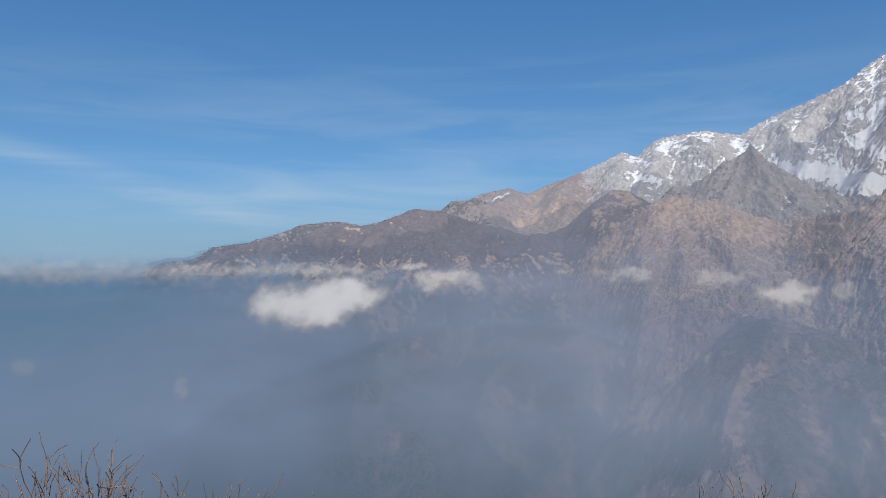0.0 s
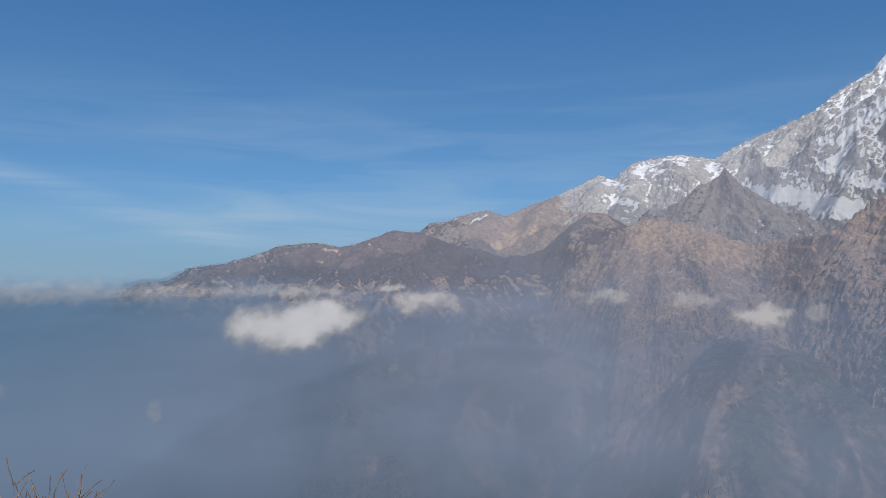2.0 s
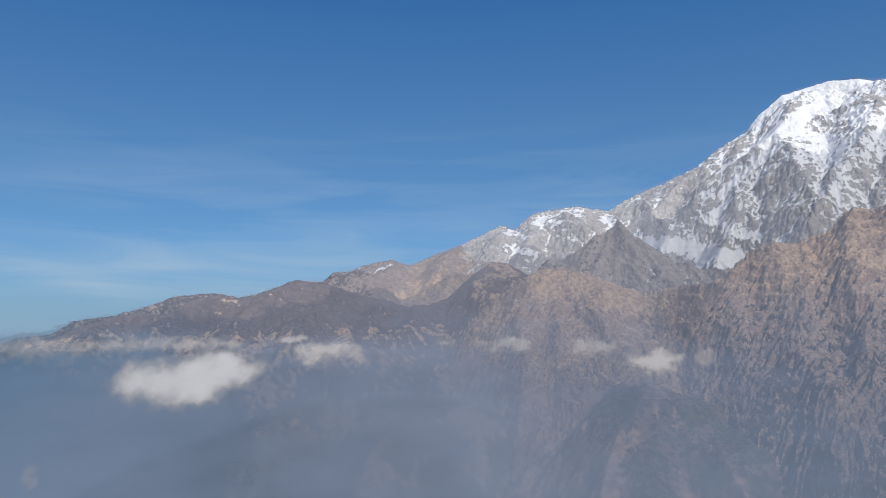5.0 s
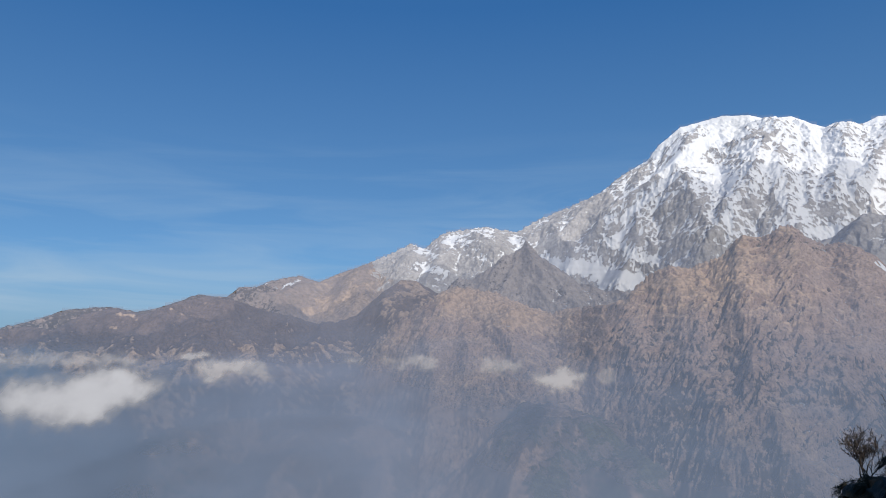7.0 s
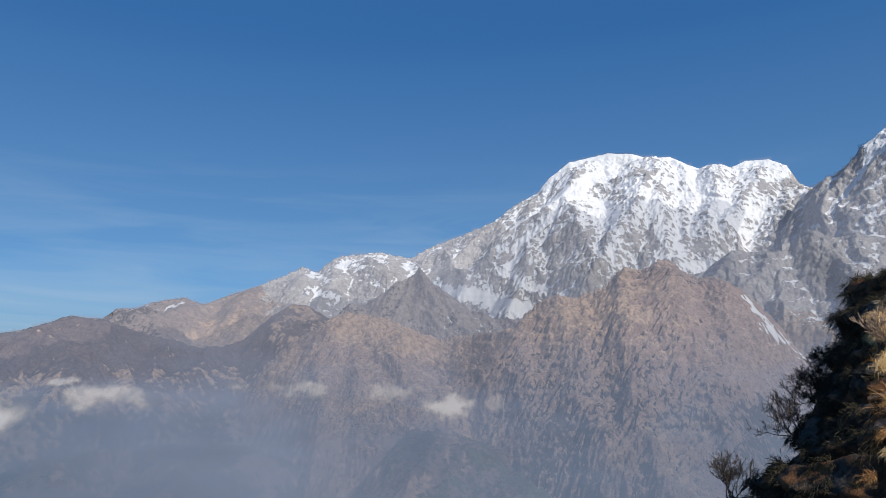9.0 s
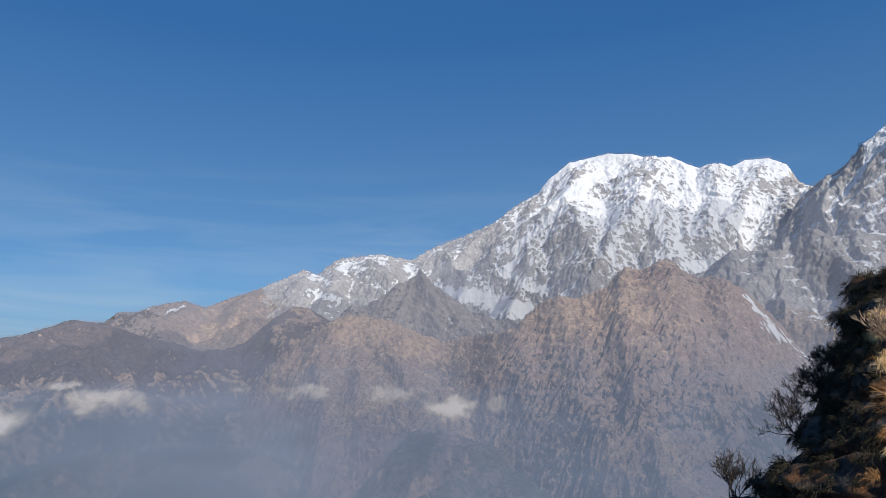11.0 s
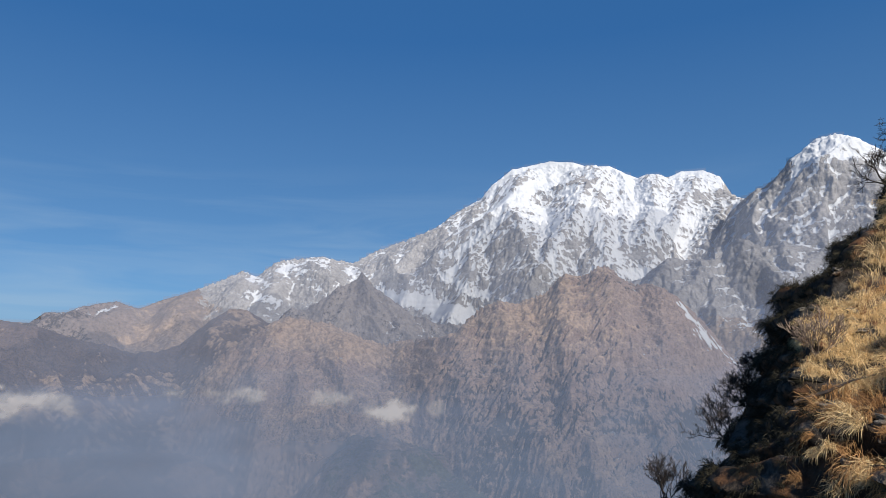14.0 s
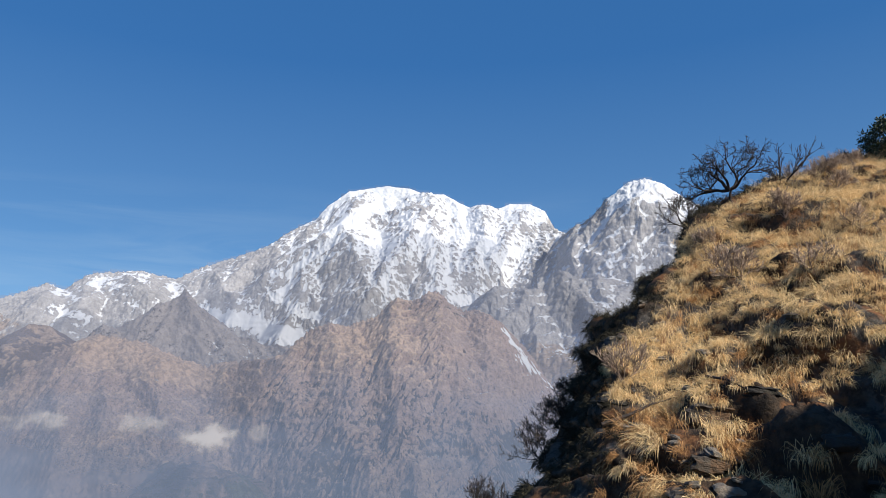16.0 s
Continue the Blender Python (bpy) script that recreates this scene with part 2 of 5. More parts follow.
def grid_mesh(name, X, Y, Z, material, attrs=None, shade=True):
    """A mesh of quads over a grid of places."""
    n, m = X.shape
    co = np.stack([X, Y, Z], -1).reshape(-1, 3)
    i = np.arange(n * m).reshape(n, m)
    q = np.stack([i[:-1, :-1], i[1:, :-1], i[1:, 1:], i[:-1, 1:]], -1).reshape(-1, 4)
    me = bpy.data.meshes.new(name)
    me.vertices.add(len(co))
    me.vertices.foreach_set("co", co.astype(np.float32).ravel())
    me.loops.add(q.size)
    me.loops.foreach_set("vertex_index", q.ravel().astype(np.int32))
    me.polygons.add(len(q))
    me.polygons.foreach_set("loop_start", np.arange(0, q.size, 4, dtype=np.int32))
    me.polygons.foreach_set("loop_total", np.full(len(q), 4, dtype=np.int32))
    me.update(calc_edges=True)
    me.polygons.foreach_set("use_smooth", np.full(len(q), shade))
    for key, val in (attrs or {}).items():
        at = me.attributes.new(key, "FLOAT", "POINT")
        at.data.foreach_set("value", np.broadcast_to(val, X.shape).astype(np.float32).ravel())
    me.materials.append(material)
    me.validate()
    return me


def capsule(az, el, a0, e0, a1, e1, w):
    """1 on the line between two directions, falling to 0 at w degrees."""
    dx, dy = a1 - a0, e1 - e0
    t = np.clip(((az - a0) * dx + (el - e0) * dy) / (dx * dx + dy * dy), 0, 1)
    d = np.hypot(az - a0 - t * dx, el - e0 - t * dy)
    return np.clip(1 - d / w, 0, 1)


def erode(h, X, S, tilt, wave, amp, octaves, seed):
    """Cuts branching gullies into the relief of a tilted face: each finer set runs down the slopes that the coarser ones left."""
    gx, gy = np.gradient(h, X[:, 0], S[0])
    sx, sy = math.cos(tilt) * gx, math.cos(tilt) * gy - math.sin(tilt)
    for k in range(octaves):
        px, py = X / wave, S / wave
        L = np.hypot(sx, sy) + 1e-6
        qx, qy = -sy / L, sx / L
        ix, iy = np.floor(px).astype(int), np.floor(py).astype(int)
        c, d, wt = 0.0, 0.0, 1e-6
        for i in (-1, 0, 1):
            for j in (-1, 0, 1):
                n = PERM[(PERM[(ix + i + 31 * seed) & 255] + iy + j + 7 * k) & 255]
                vx = px - (ix + i + 0.15 + 0.7 * ((n * 17) % 256) / 255.0)
                vy = py - (iy + j + 0.15 + 0.7 * ((n * 91) % 256) / 255.0)
                w = np.clip(1 - (vx * vx + vy * vy) / 1.9, 0, None) ** 3
                ph = (vx * qx + vy * qy) * 2 * np.pi
                c, d, wt = c + w * np.cos(ph), d - w * np.sin(ph), wt + w
        c, d = c / wt, d / wt
        sharp = 1 - 2 * np.sqrt(np.clip((1 - c) / 2, 0, 1))
        h = h + amp * 0.5 * (sharp + c * 0.6)
        g = amp * 0.5 * 2 * np.pi / wave * d
        sx, sy = sx + g * qx, sy + g * qy
        amp, wave = amp * 0.52, wave * 0.5
    return h


def spur_tree(X, S, spacing, high, seed, rise, given=(), sides=(0.5, 0.9, 1.3), fan=0.9):
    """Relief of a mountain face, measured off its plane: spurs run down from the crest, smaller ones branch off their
    flanks and ribs off those; every one is a roof with a sharp ridge, and the roofs meet in gullies."""
    rng = np.random.RandomState(seed)
    x, s = X[:, 0], S[0]
    wx = 0.13 * spacing * fbm(X / (0.7 * spacing), S / (0.7 * spacing), 5, seed + 3)
    ws = 0.13 * spacing * fbm(X / (0.7 * spacing) + 50, S / (0.7 * spacing), 5, seed + 4)
    XW, SW = X + wx, S + ws
    pad = 0.13 * spacing
    h = np.full(X.shape, -0.55 * high)
    top = lambda q: high * (0.12 + 0.88 * smooth(0, rise, q))

    def roof(p, q, k):
        reach = max(p[2], q[2]) + 0.55 * high
        if reach <= 0:
            return
        w = min(reach / k, 1.3 * spacing) + pad
        i0, i1 = np.searchsorted(x, [min(p[0], q[0]) - w, max(p[0], q[0]) + w])
        j0, j1 = np.searchsorted(s, [min(p[1], q[1]) - w, max(p[1], q[1]) + w])
        if i1 <= i0 or j1 <= j0:
            return
        dx, ds = q[0] - p[0], q[1] - p[1]
        ux, us = XW[i0:i1, j0:j1] - p[0], SW[i0:i1, j0:j1] - p[1]
        u = np.clip((ux * dx + us * ds) / (dx * dx + ds * ds + 1e-6), 0, 1)
        f = p[2] + (q[2] - p[2]) * u - k * np.hypot(ux - u * dx, us - u * ds)
        h[i0:i1, j0:j1] = np.maximum(h[i0:i1, j0:j1], f)

    def spur(path, level):
        k = sides[level]
        for a, b in zip(path[:-1], path[1:]):
            roof(a, b, k)
        if level + 1 >= len(sides):
            return
        gap = spacing * (0.36, 0.14)[level]
        long = spacing * (0.75, 0.36)[level]
        run, side = gap * rng.uniform(0.3, 0.9), rng.choice([-1, 1])
        for a, b in zip(path[:-1], path[1:]):
            ln = math.hypot(b[0] - a[0], b[1] - a[1])
            way = math.atan2(b[0] - a[0], b[1] - a[1])
            while run < ln:
                f = run / ln
                p = [a[m] + (b[m] - a[m]) * f for m in range(3)]
                turn = way + side * rng.uniform(0.5, 0.95) * fan
                child, reach = [p], long * rng.uniform(0.6, 1.25)
                for _ in range(3):
                    turn += rng.normal(0, 0.16) - 0.10 * side
                    e = child[-1]
                    step = reach / 3
                    child.append([e[0] + math.sin(turn) * step, e[1] + math.cos(turn) * step, e[2] - step * k * rng.uniform(0.42, 0.62)])
                spur(child, level + 1)
                side = -side
                run += gap * rng.uniform(0.35, 0.75)
            run -= ln

    for line in given:                             # named buttresses
        pts = []
        for (x0, s0), (x1, s1) in zip(line[:-1], line[1:]):
            n = max(2, int(math.hypot(x1 - x0, s1 - s0) / (0.3 * spacing)))
            pts += [(x0 + (x1 - x0) * k / n, s0 + (s1 - s0) * k / n) for k in range(n)]
        pts.append(line[-1])
        spur([[px, ps, top(ps) * 1.15] for px, ps in pts], 0)
    at = x[0] - spacing * 0.3
    while at < x[-1] + spacing * 0.5:
        at += spacing * rng.uniform(0.65, 1.2)
        way, p = rng.normal(0, 0.5), [at, 0.0]
        if any(abs(px - p[0]) < 0.4 * spacing and ps < 200 for line in given for px, ps in line[:1]):
            continue
        path, tall = [], rng.uniform(0.65, 1.05)
        while p[1] < s[-1] + 60:
            path.append([p[0], p[1], top(p[1]) * tall])
            way = 0.85 * way + rng.normal(0, 0.3)
            p = [p[0] + math.sin(way) * 0.22 * spacing, p[1] + math.cos(way) * 0.22 * spacing]
        spur(path, 0)
    return h


def blur(h, n):
    for _ in range(n):
        E = np.pad(h, 1, mode="edge")
        h = (E[1:-1, 1:-1] + E[:-2, 1:-1] + E[2:, 1:-1] + E[1:-1, :-2] + E[1:-1, 2:]) / 5
    return h


def ridge_grid(crest, az, rows, slope, front, back, amp, seed, jag=0.05, curve=0.0, wave=1.0,
               strata=0.0, gully=0.11, calm=None, rise=330, roll=0.95, iso=0.0, cuts=0.0, lump=1.0, tree=None, ribs=(), sides=(0.5, 0.9, 1.3), crag=10.0, fields=(), gash=0.0):
    """Places on a ridge: crest is (bearing, height in degrees, distance) along it; the near face falls with
    gullies and spurs towards the viewer's side, the far face drops behind. calm: bearing past which the crest is smooth."""
    c = np.array(crest)
    rm = c[:, 2].mean()
    tilt = math.atan(slope)
    a = np.linspace(az[0], az[1], az[2])
    rough = jag * (1 if calm is None else 1 - 0.75 * smooth(calm - 2, calm + 2, a))
    el = np.interp(a, c[:, 0], c[:, 1]) + rough * ((ridged(a * 1.3, a * 0 + seed, 4, seed) - 0.5) * 2 + 0.9 * fbm(a * 6, a * 0 + 3.3, 3, seed))
    rc = np.interp(a, c[:, 0], c[:, 2]) + 90 * fbm(a / 6, a * 0 + seed, 3, seed + 5)
    k = np.linspace(0, 1, rows)
    t = np.concatenate([np.linspace(-back, 0, 10)[:-1], front * (0.75 * k + 0.25 * k * k)])
    A, T = np.meshgrid(a, t, indexing="ij")
    RC, EL = rc[:, None] + 0 * T, el[:, None] + 0 * T
    zc = RC * np.tan(np.radians(EL)) + EYE[2]
    X = np.radians(A) * rm
    S = T / math.cos(tilt)
    sf = np.clip(S, 0, None)
    broad = []                                    # the crest's teeth and steps die out down the face
    for wide in (0.7, 3.5):
        n = int(2.5 * wide / (a[1] - a[0])) + 1
        kern = np.exp(-0.5 * (np.arange(-n, n + 1) * (a[1] - a[0]) / wide) ** 2)
        broad.append(np.convolve(np.pad(zc[:, 0], n, mode="edge"), kern / kern.sum(), mode="valid")[:, None])
    zc = broad[1] + (broad[0] - broad[1]) * np.exp(-sf / 330) + (zc - broad[0]) * np.exp(-sf / 55)
    warp = 120 * fbm(X / 420, S / 420, 3, seed + 9)
    ramp = 0.02 + 0.98 * smooth(0, rise, sf)
    cross = []                                    # two sets of slanting ribs that cross each other, large and small
    for size, long in ((190.0, 560.0), (42.0, 190.0)):
        pair = []
        for k, turn in enumerate((0.72, -0.62)):
            cu, sn = math.cos(turn), math.sin(turn)
            u = X * cu - S * sn + 0.6 * warp + 0.08 * size * fbm(X / 50, S / 50, 3, seed + 40 + k)
            pair.append(ridged(u / (size * wave), (X * sn + S * cu) / (long * wave), 4, seed + 50 + k))
        cross.append(np.maximum(*pair))
    cross, fine = cross
    h = (roll * ramp + 0.02) * amp * fbm(X / 430, S / 430, 7, seed + 8, 0.40 + 0.14 * lump) + iso * amp * (cross - 0.6) * (0.04 + 0.96 * smooth(0, 0.6 * rise, sf)) + 0.25 * iso * amp * (fine - 0.6) * smooth(5, 90, sf)
    g8 = fbm(X / 130, S / 130, 3, seed + 81)
    if tree:                                      # named ribs: bearings and heights, brought onto the face
        lines = []
        for line in ribs:
            pts = []
            for b, e in line:
                r0, te = np.interp(b, a, rc), math.tan(radians(e))
                z00 = r0 * math.tan(radians(np.interp(b, a, el))) + EYE[2]
                pts.append((radians(b) * rm, max((z00 - r0 * te) / (slope - te) / math.cos(tilt), 0.0)))
            lines.append(pts)
        h = h + spur_tree(X, S, tree[0], tree[1], seed + 7, rise, lines, sides) * (0.04 + 0.96 * smooth(0, 0.6 * rise, sf))
        h = h + crag * (ridged(X / 75 + 0.3 * g8, S / 75, 5, seed + 80) - 0.6) * (0.08 + 0.92 * smooth(0, 40, sf))
    if cuts:                                      # single dark clefts, slanting down the face
        line = gnoise((X + 0.8 * S + 0.3 * warp + 8 * fbm(X / 25, S / 25, 3, seed + 60)) / (75.0 * wave), S / 300, seed + 61)
        where = smooth(0.0, 0.3, gnoise(X / 170, S / 130, seed + 62)) * smooth(60, 160, sf)
        h = h - cuts * np.clip(1 - np.abs(line) * 6, 0, 1) * where
    g4 = fbm(X / 30, S / 30, 5, seed + 4, 0.58)
    streak = ridged((X + 0.5 * warp + 0.25 * S + 14 * g4) / 36, S / 150 + 0.4 * g8, 3, seed + 90)
    if gash:                                      # narrow clefts straight down the lower walls
        h = h - gash * smooth(0.74, 0.95, streak) * smooth(240, 420, sf) * smooth(-0.05, 0.3, fbm(X / 120, S / 90, 4, seed + 91))
    full = erode(h, X, S, tilt, 80 * wave, amp * gully, 4, seed + 2)
    h = h + (full - h) * (0.06 + 0.94 * smooth(0, 110, sf)) + 0.065 * lump * amp * g4 * (0.10 + 0.85 * smooth(0, 60, sf))
    z0 = zc - slope * np.clip(T, 0, None) * (1 + curve * np.exp(-sf / 160.0))
    low = np.degrees(np.arctan2(z0 - EYE[2], RC - T))
    for c in fields:                               # snow and ice fill the relief
        m = 0.85 * smooth(0.0, 0.45, capsule(A + 0.5 * g8, low + 0.3 * g8, *c)) * (T > 0)
        h = h * (1 - m) + m * blur(h, 40)
    if strata:
        lay = (z0 + h) / 34.0 + 1.3 * fbm(X / 300, S / 300, 3, seed + 15) + 0.0012 * X
        h = h + strata * (np.abs((lay % 1.0) - 0.5) * 4 - 1) * smooth(20, 120, sf) * (0.3 + 0.7 * smooth(-0.2, 0.3, fbm(X / 150, S / 150, 2, seed + 16)))
    z = z0 + h * math.cos(tilt)
    R = RC - T - h * math.sin(tilt) * (T >= 0)
    z = np.where(T < 0, zc + T * 0.9 + 0.3 * amp * fbm(X / 90, T / 60, 3, seed + 6) * smooth(0, -60, T), z)
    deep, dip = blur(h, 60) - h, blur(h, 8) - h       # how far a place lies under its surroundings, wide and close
    band = fbm(X / 170, z / 15 + X / 900, 4, seed + 33, 0.55)
    patch = fbm(X / 120, S / 170, 5, seed + 30, 0.6)
    return A, R, T, z, g4, patch, band, deep, dip, streak


AIR_AZ, AIR_EL = np.arange(-60, 84, 0.28), np.arange(-24, 19, 0.18)
AIR_R = np.full((len(AIR_AZ), len(AIR_EL)), np.inf)       # how far the land lies in each direction


def note_depth(az, el, r):
    i = np.round((az - AIR_AZ[0]) / 0.28).astype(int)
    j = np.round((el - AIR_EL[0]) / 0.18).astype(int)
    ok = (i >= 0) & (i < len(AIR_AZ)) & (j >= 0) & (j < len(AIR_EL))
    np.minimum.at(AIR_R, (i[ok], j[ok]), r[ok])


def ridge(name, label, crest, az, rows, slope, front, back, amp, seed, material, snow=None, tan=None, scrub=None, **kw):
    A, R, T, z, g4, patch, band, deep, dip, streak = ridge_grid(crest, az, rows, slope, front, back, amp, seed, **kw)
    x, y = polar(A, R)
    el = np.degrees(np.arctan2(z - EYE[2], R))
    P = np.stack([x, y, z], -1)
    N = np.cross(np.gradient(P, axis=0), np.gradient(P, axis=1))
    N /= np.linalg.norm(N, axis=-1)[..., None] + 1e-9
    N *= np.sign(N[..., 2:3].mean())
    flat = blur(N[..., 2], 4)
    unit = lambda v: (v - v[:, 10:].mean()) / v[:, 10:].std()
    hold = 0.6 * unit(flat) + 0.8 * unit(deep) + 0.4 * unit(dip) + 0.1 * unit(g4) + 0.35 * unit(patch) + 0.3 * unit(streak)      # where snow stays
    order = np.empty(hold.size)
    order[np.argsort(hold, axis=None)] = np.linspace(0, 1, hold.size)
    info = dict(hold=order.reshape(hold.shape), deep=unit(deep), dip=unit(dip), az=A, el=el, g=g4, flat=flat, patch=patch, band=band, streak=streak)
    attrs = {key: (fn(info) if fn else 0.0) for key, fn in (("snow", snow), ("tan", tan), ("scrub", scrub))}
    ob = new(name, grid_mesh(name, x, y, z, material, attrs))
    tagged(ob, label, "mountain", kind="structure")
    keep = T[0] >= 0
    note_depth(A[:, keep], el[:, keep], R[:, keep])
    return ob


# crest lines: bearing and height in degrees, distance
MAIN = [(5, 4.2, 4420), (8, 6.1, 4330), (10.9, 7.4, 4280), (12.4, 8.1, 4300), (13.9, 8.85, 4300), (15, 8.4, 4300), (16.5, 9.7, 4320), (19.95, 10.1, 4350),
        (22.4, 9.65, 4380), (24.3, 10.7, 4400), (26.3, 11.4, 4400), (28.9, 12.4, 4400), (30.7, 13.7, 4400), (32.7, 14.7, 4400), (33.6, 15.8, 4400),
        (35.3, 17.0, 4400), (38.4, 17.5, 4400), (40.3, 17.3, 4400), (41.5, 16.85, 4420), (43.1, 16.85, 4440), (44.3, 16.2, 4450), (45.4, 15.7, 4450),
        (46.8, 15.95, 4450), (47.4, 15.6, 4450), (48.5, 16.0, 4450), (50.1, 15.9, 4450), (51.3, 15.3, 4450), (52.1, 13.8, 4450), (56, 12.5, 4450)]
FAR_LEFT = [(-34, -9.0, 3600), (-26, -2.0, 3700), (-21.1, 0.4, 3800), (-19.1, 0.6, 3850), (-17.7, 1.5, 3900), (-14.6, 2.0, 3900), (-12.5, 2.75, 3900), (-11.2, 3.3, 3950),
            (-8.2, 3.65, 3950), (-6.4, 3.3, 4000), (-5.1, 3.55, 4000), (-2.2, 4.65, 4000), (-0.2, 4.5, 4050), (0.7, 5.25, 4100), (2.1, 5.35, 4100),
            (3, 5.8, 4150), (5.2, 6.25, 4200), (6.7, 5.75, 4200), (8.1, 6.4, 4230), (9.6, 6.9, 4260), (10.9, 7.4, 4280), (12.4, 7.6, 4280), (15, 6.5, 4280)]
EAST_PEAK = [(50.5, 10.5, 3900), (52.1, 13.2, 3900), (53.3, 13.65, 3880), (55.05, 13.95, 3850), (56.3, 15.5, 3820), (57.9, 17.05, 3800), (59.2, 17.25, 3800),
             (60.5, 16.8, 3800), (61.7, 15.9, 3800), (64, 14.1, 3800), (70, 11, 3800), (82, 8, 3800)]
DARK_RIDGE = [(-34, -12, 3000), (-25, -3.0, 3100), (-21.1, 0.1, 3150), (-19.1, 0.2, 3200), (-17.5, 1.0, 3200), (-15, 1.9, 3200), (-13.4, 2.15, 3200), (-11.7, 1.9, 3200), (-9.9, 3.1, 3200),
              (-8.2, 3.5, 3200), (-6, 3.1, 3200), (-3.8, 4.0, 3200), (-1.8, 4.55, 3200), (0.3, 4.3, 3200), (3, 3.4, 3200), (5.2, 2.95, 3200),
              (6.6, 2.5, 3200), (8.0, 2.6, 3220), (9.6, 3.2, 3250), (11.7, 5.0, 3300), (13.2, 6.0, 3350), (14.3, 5.9, 3350), (15.4, 5.3, 3350), (17.5, 4.0, 3350), (20, 1.5, 3350), (22, -3, 3350)]
HORN = [(9.6, 2.6, 3500), (12, 3.2, 3500), (16, 4.1, 3500), (17.2, 5.3, 3500), (19.3, 5.8, 3500), (20.6, 6.4, 3500), (21.7, 6.9, 3500), (22.6, 7.8, 3500), (23.25, 8.45, 3500), (23.8, 7.4, 3500),
        (24.3, 6.6, 3490), (25, 6.0, 3480), (26.5, 5.4, 3450), (28.5, 4.75, 3420), (30.5, 4.3, 3370), (34, 3.5, 3300)]
BROWN = [(6.5, -7.0, 2750), (9, -3.0, 2800), (11.3, 1.2, 2850), (13.9, 3.4, 2900), (15.6, 4.45, 2900), (17.2, 5.35, 2900), (20.4, 4.95, 2850), (23.5, 3.65, 2800), (25, 3.2, 2750), (26.5, 3.65, 2700),
         (28.6, 3.75, 2650), (30.3, 3.4, 2620), (31.1, 4.9, 2600), (32.6, 6.1, 2590), (33.7, 6.6, 2590), (35.2, 6.25, 2600), (36.5, 6.8, 2600), (37.7, 7.1, 2620), (38.7, 8.3, 2620),
         (39.7, 8.5, 2640), (40.5, 8.3, 2640), (41.2, 8.6, 2650), (41.8, 9.1, 2650), (42.7, 9.0, 2660), (43.7, 8.0, 2680), (44.7, 7.5, 2690), (45.6, 7.6, 2700), (46.7, 6.8, 2720), (47.6, 6.3, 2740),
         (48.8, 5.3, 2760), (50.2, 3.4, 2770), (51.4, 1.6, 2780), (53, 0.2, 2800), (57, -2.0, 2800), (62, -3, 2800)]
EAST_SPUR = [(43, 7.0, 3300), (45.5, 8.3, 3280), (47.1, 8.75, 3260), (48.4, 9.0, 3250), (50.1, 8.6, 3250), (51.9, 10.35, 3250), (53.5, 9.7, 3250), (56.4, 9.9, 3250),
             (60, 8.5, 3250), (66, 7.5, 3250), (82, 6, 3250)]
GREEN_SPUR = [(-36, -26, 1680), (-27, -17.0, 1790), (-24.3, -14.8, 1810), (-22.5, -13.5, 1830), (-19.4, -11.8, 1870), (-16.6, -9.75, 1920), (-13.7, -8.6, 1950), (-9.9, -7.4, 2000),
              (-6.4, -6.2, 2050), (-3.7, -5.1, 2110), (0.7, -4.5, 2160), (5.2, -4.3, 2210), (9.6, -4.5, 2260), (11.7, -4.8, 2320), (13.9, -5.4, 2360), (17, -6.8, 2360), (22, -10, 2320)]
MID_SPUR = [(9, -17, 1900), (14, -11.5, 1960), (15.9, -9.6, 1990), (17.9, -8.3, 2020), (19.9, -6.3, 2070), (21.0, -5.0, 2100), (21.9, -4.1, 2130), (22.8, -3.4, 2150), (23.6, -3.7, 2150), (25, -3.5, 2140), (26.4, -4.1, 2130),
            (29.1, -4.9, 2100), (31.4, -6.4, 2050), (36, -8.5, 2020), (41, -6.8, 2100), (45, -9, 2070), (50, -8, 2130), (60, -8, 2130), (80, -8, 2130)]


def lie(i, cover, gain=0.55):
    """Snow where the ground holds it best, over the given share of it."""
    return np.clip(0.5 + gain * (i["hold"] - 1 + cover), 0, 1)


TONGUES = ((24.3, 7.8, 25.6, 7.0, 0.45), (25.6, 6.9, 31.6, 5.3, 0.75), (29.5, 9.0, 32.8, 7.1, 0.45), (27.6, 8.4, 29.2, 7.2, 0.22), (33.6, 6.9, 34.8, 6.8, 0.2), (14.4, 7.2, 16.6, 6.4, 0.4), (16.8, 9.3, 18.6, 8.8, 0.3),
           (38.9, 11.9, 38.1, 8.2, 0.22), (36.2, 15.0, 38.9, 11.6, 0.4), (35.0, 13.6, 30.6, 10.4, 0.35), (43.4, 8.7, 46.0, 8.9, 0.4), (21.9, 9.2, 23.4, 8.3, 0.22))


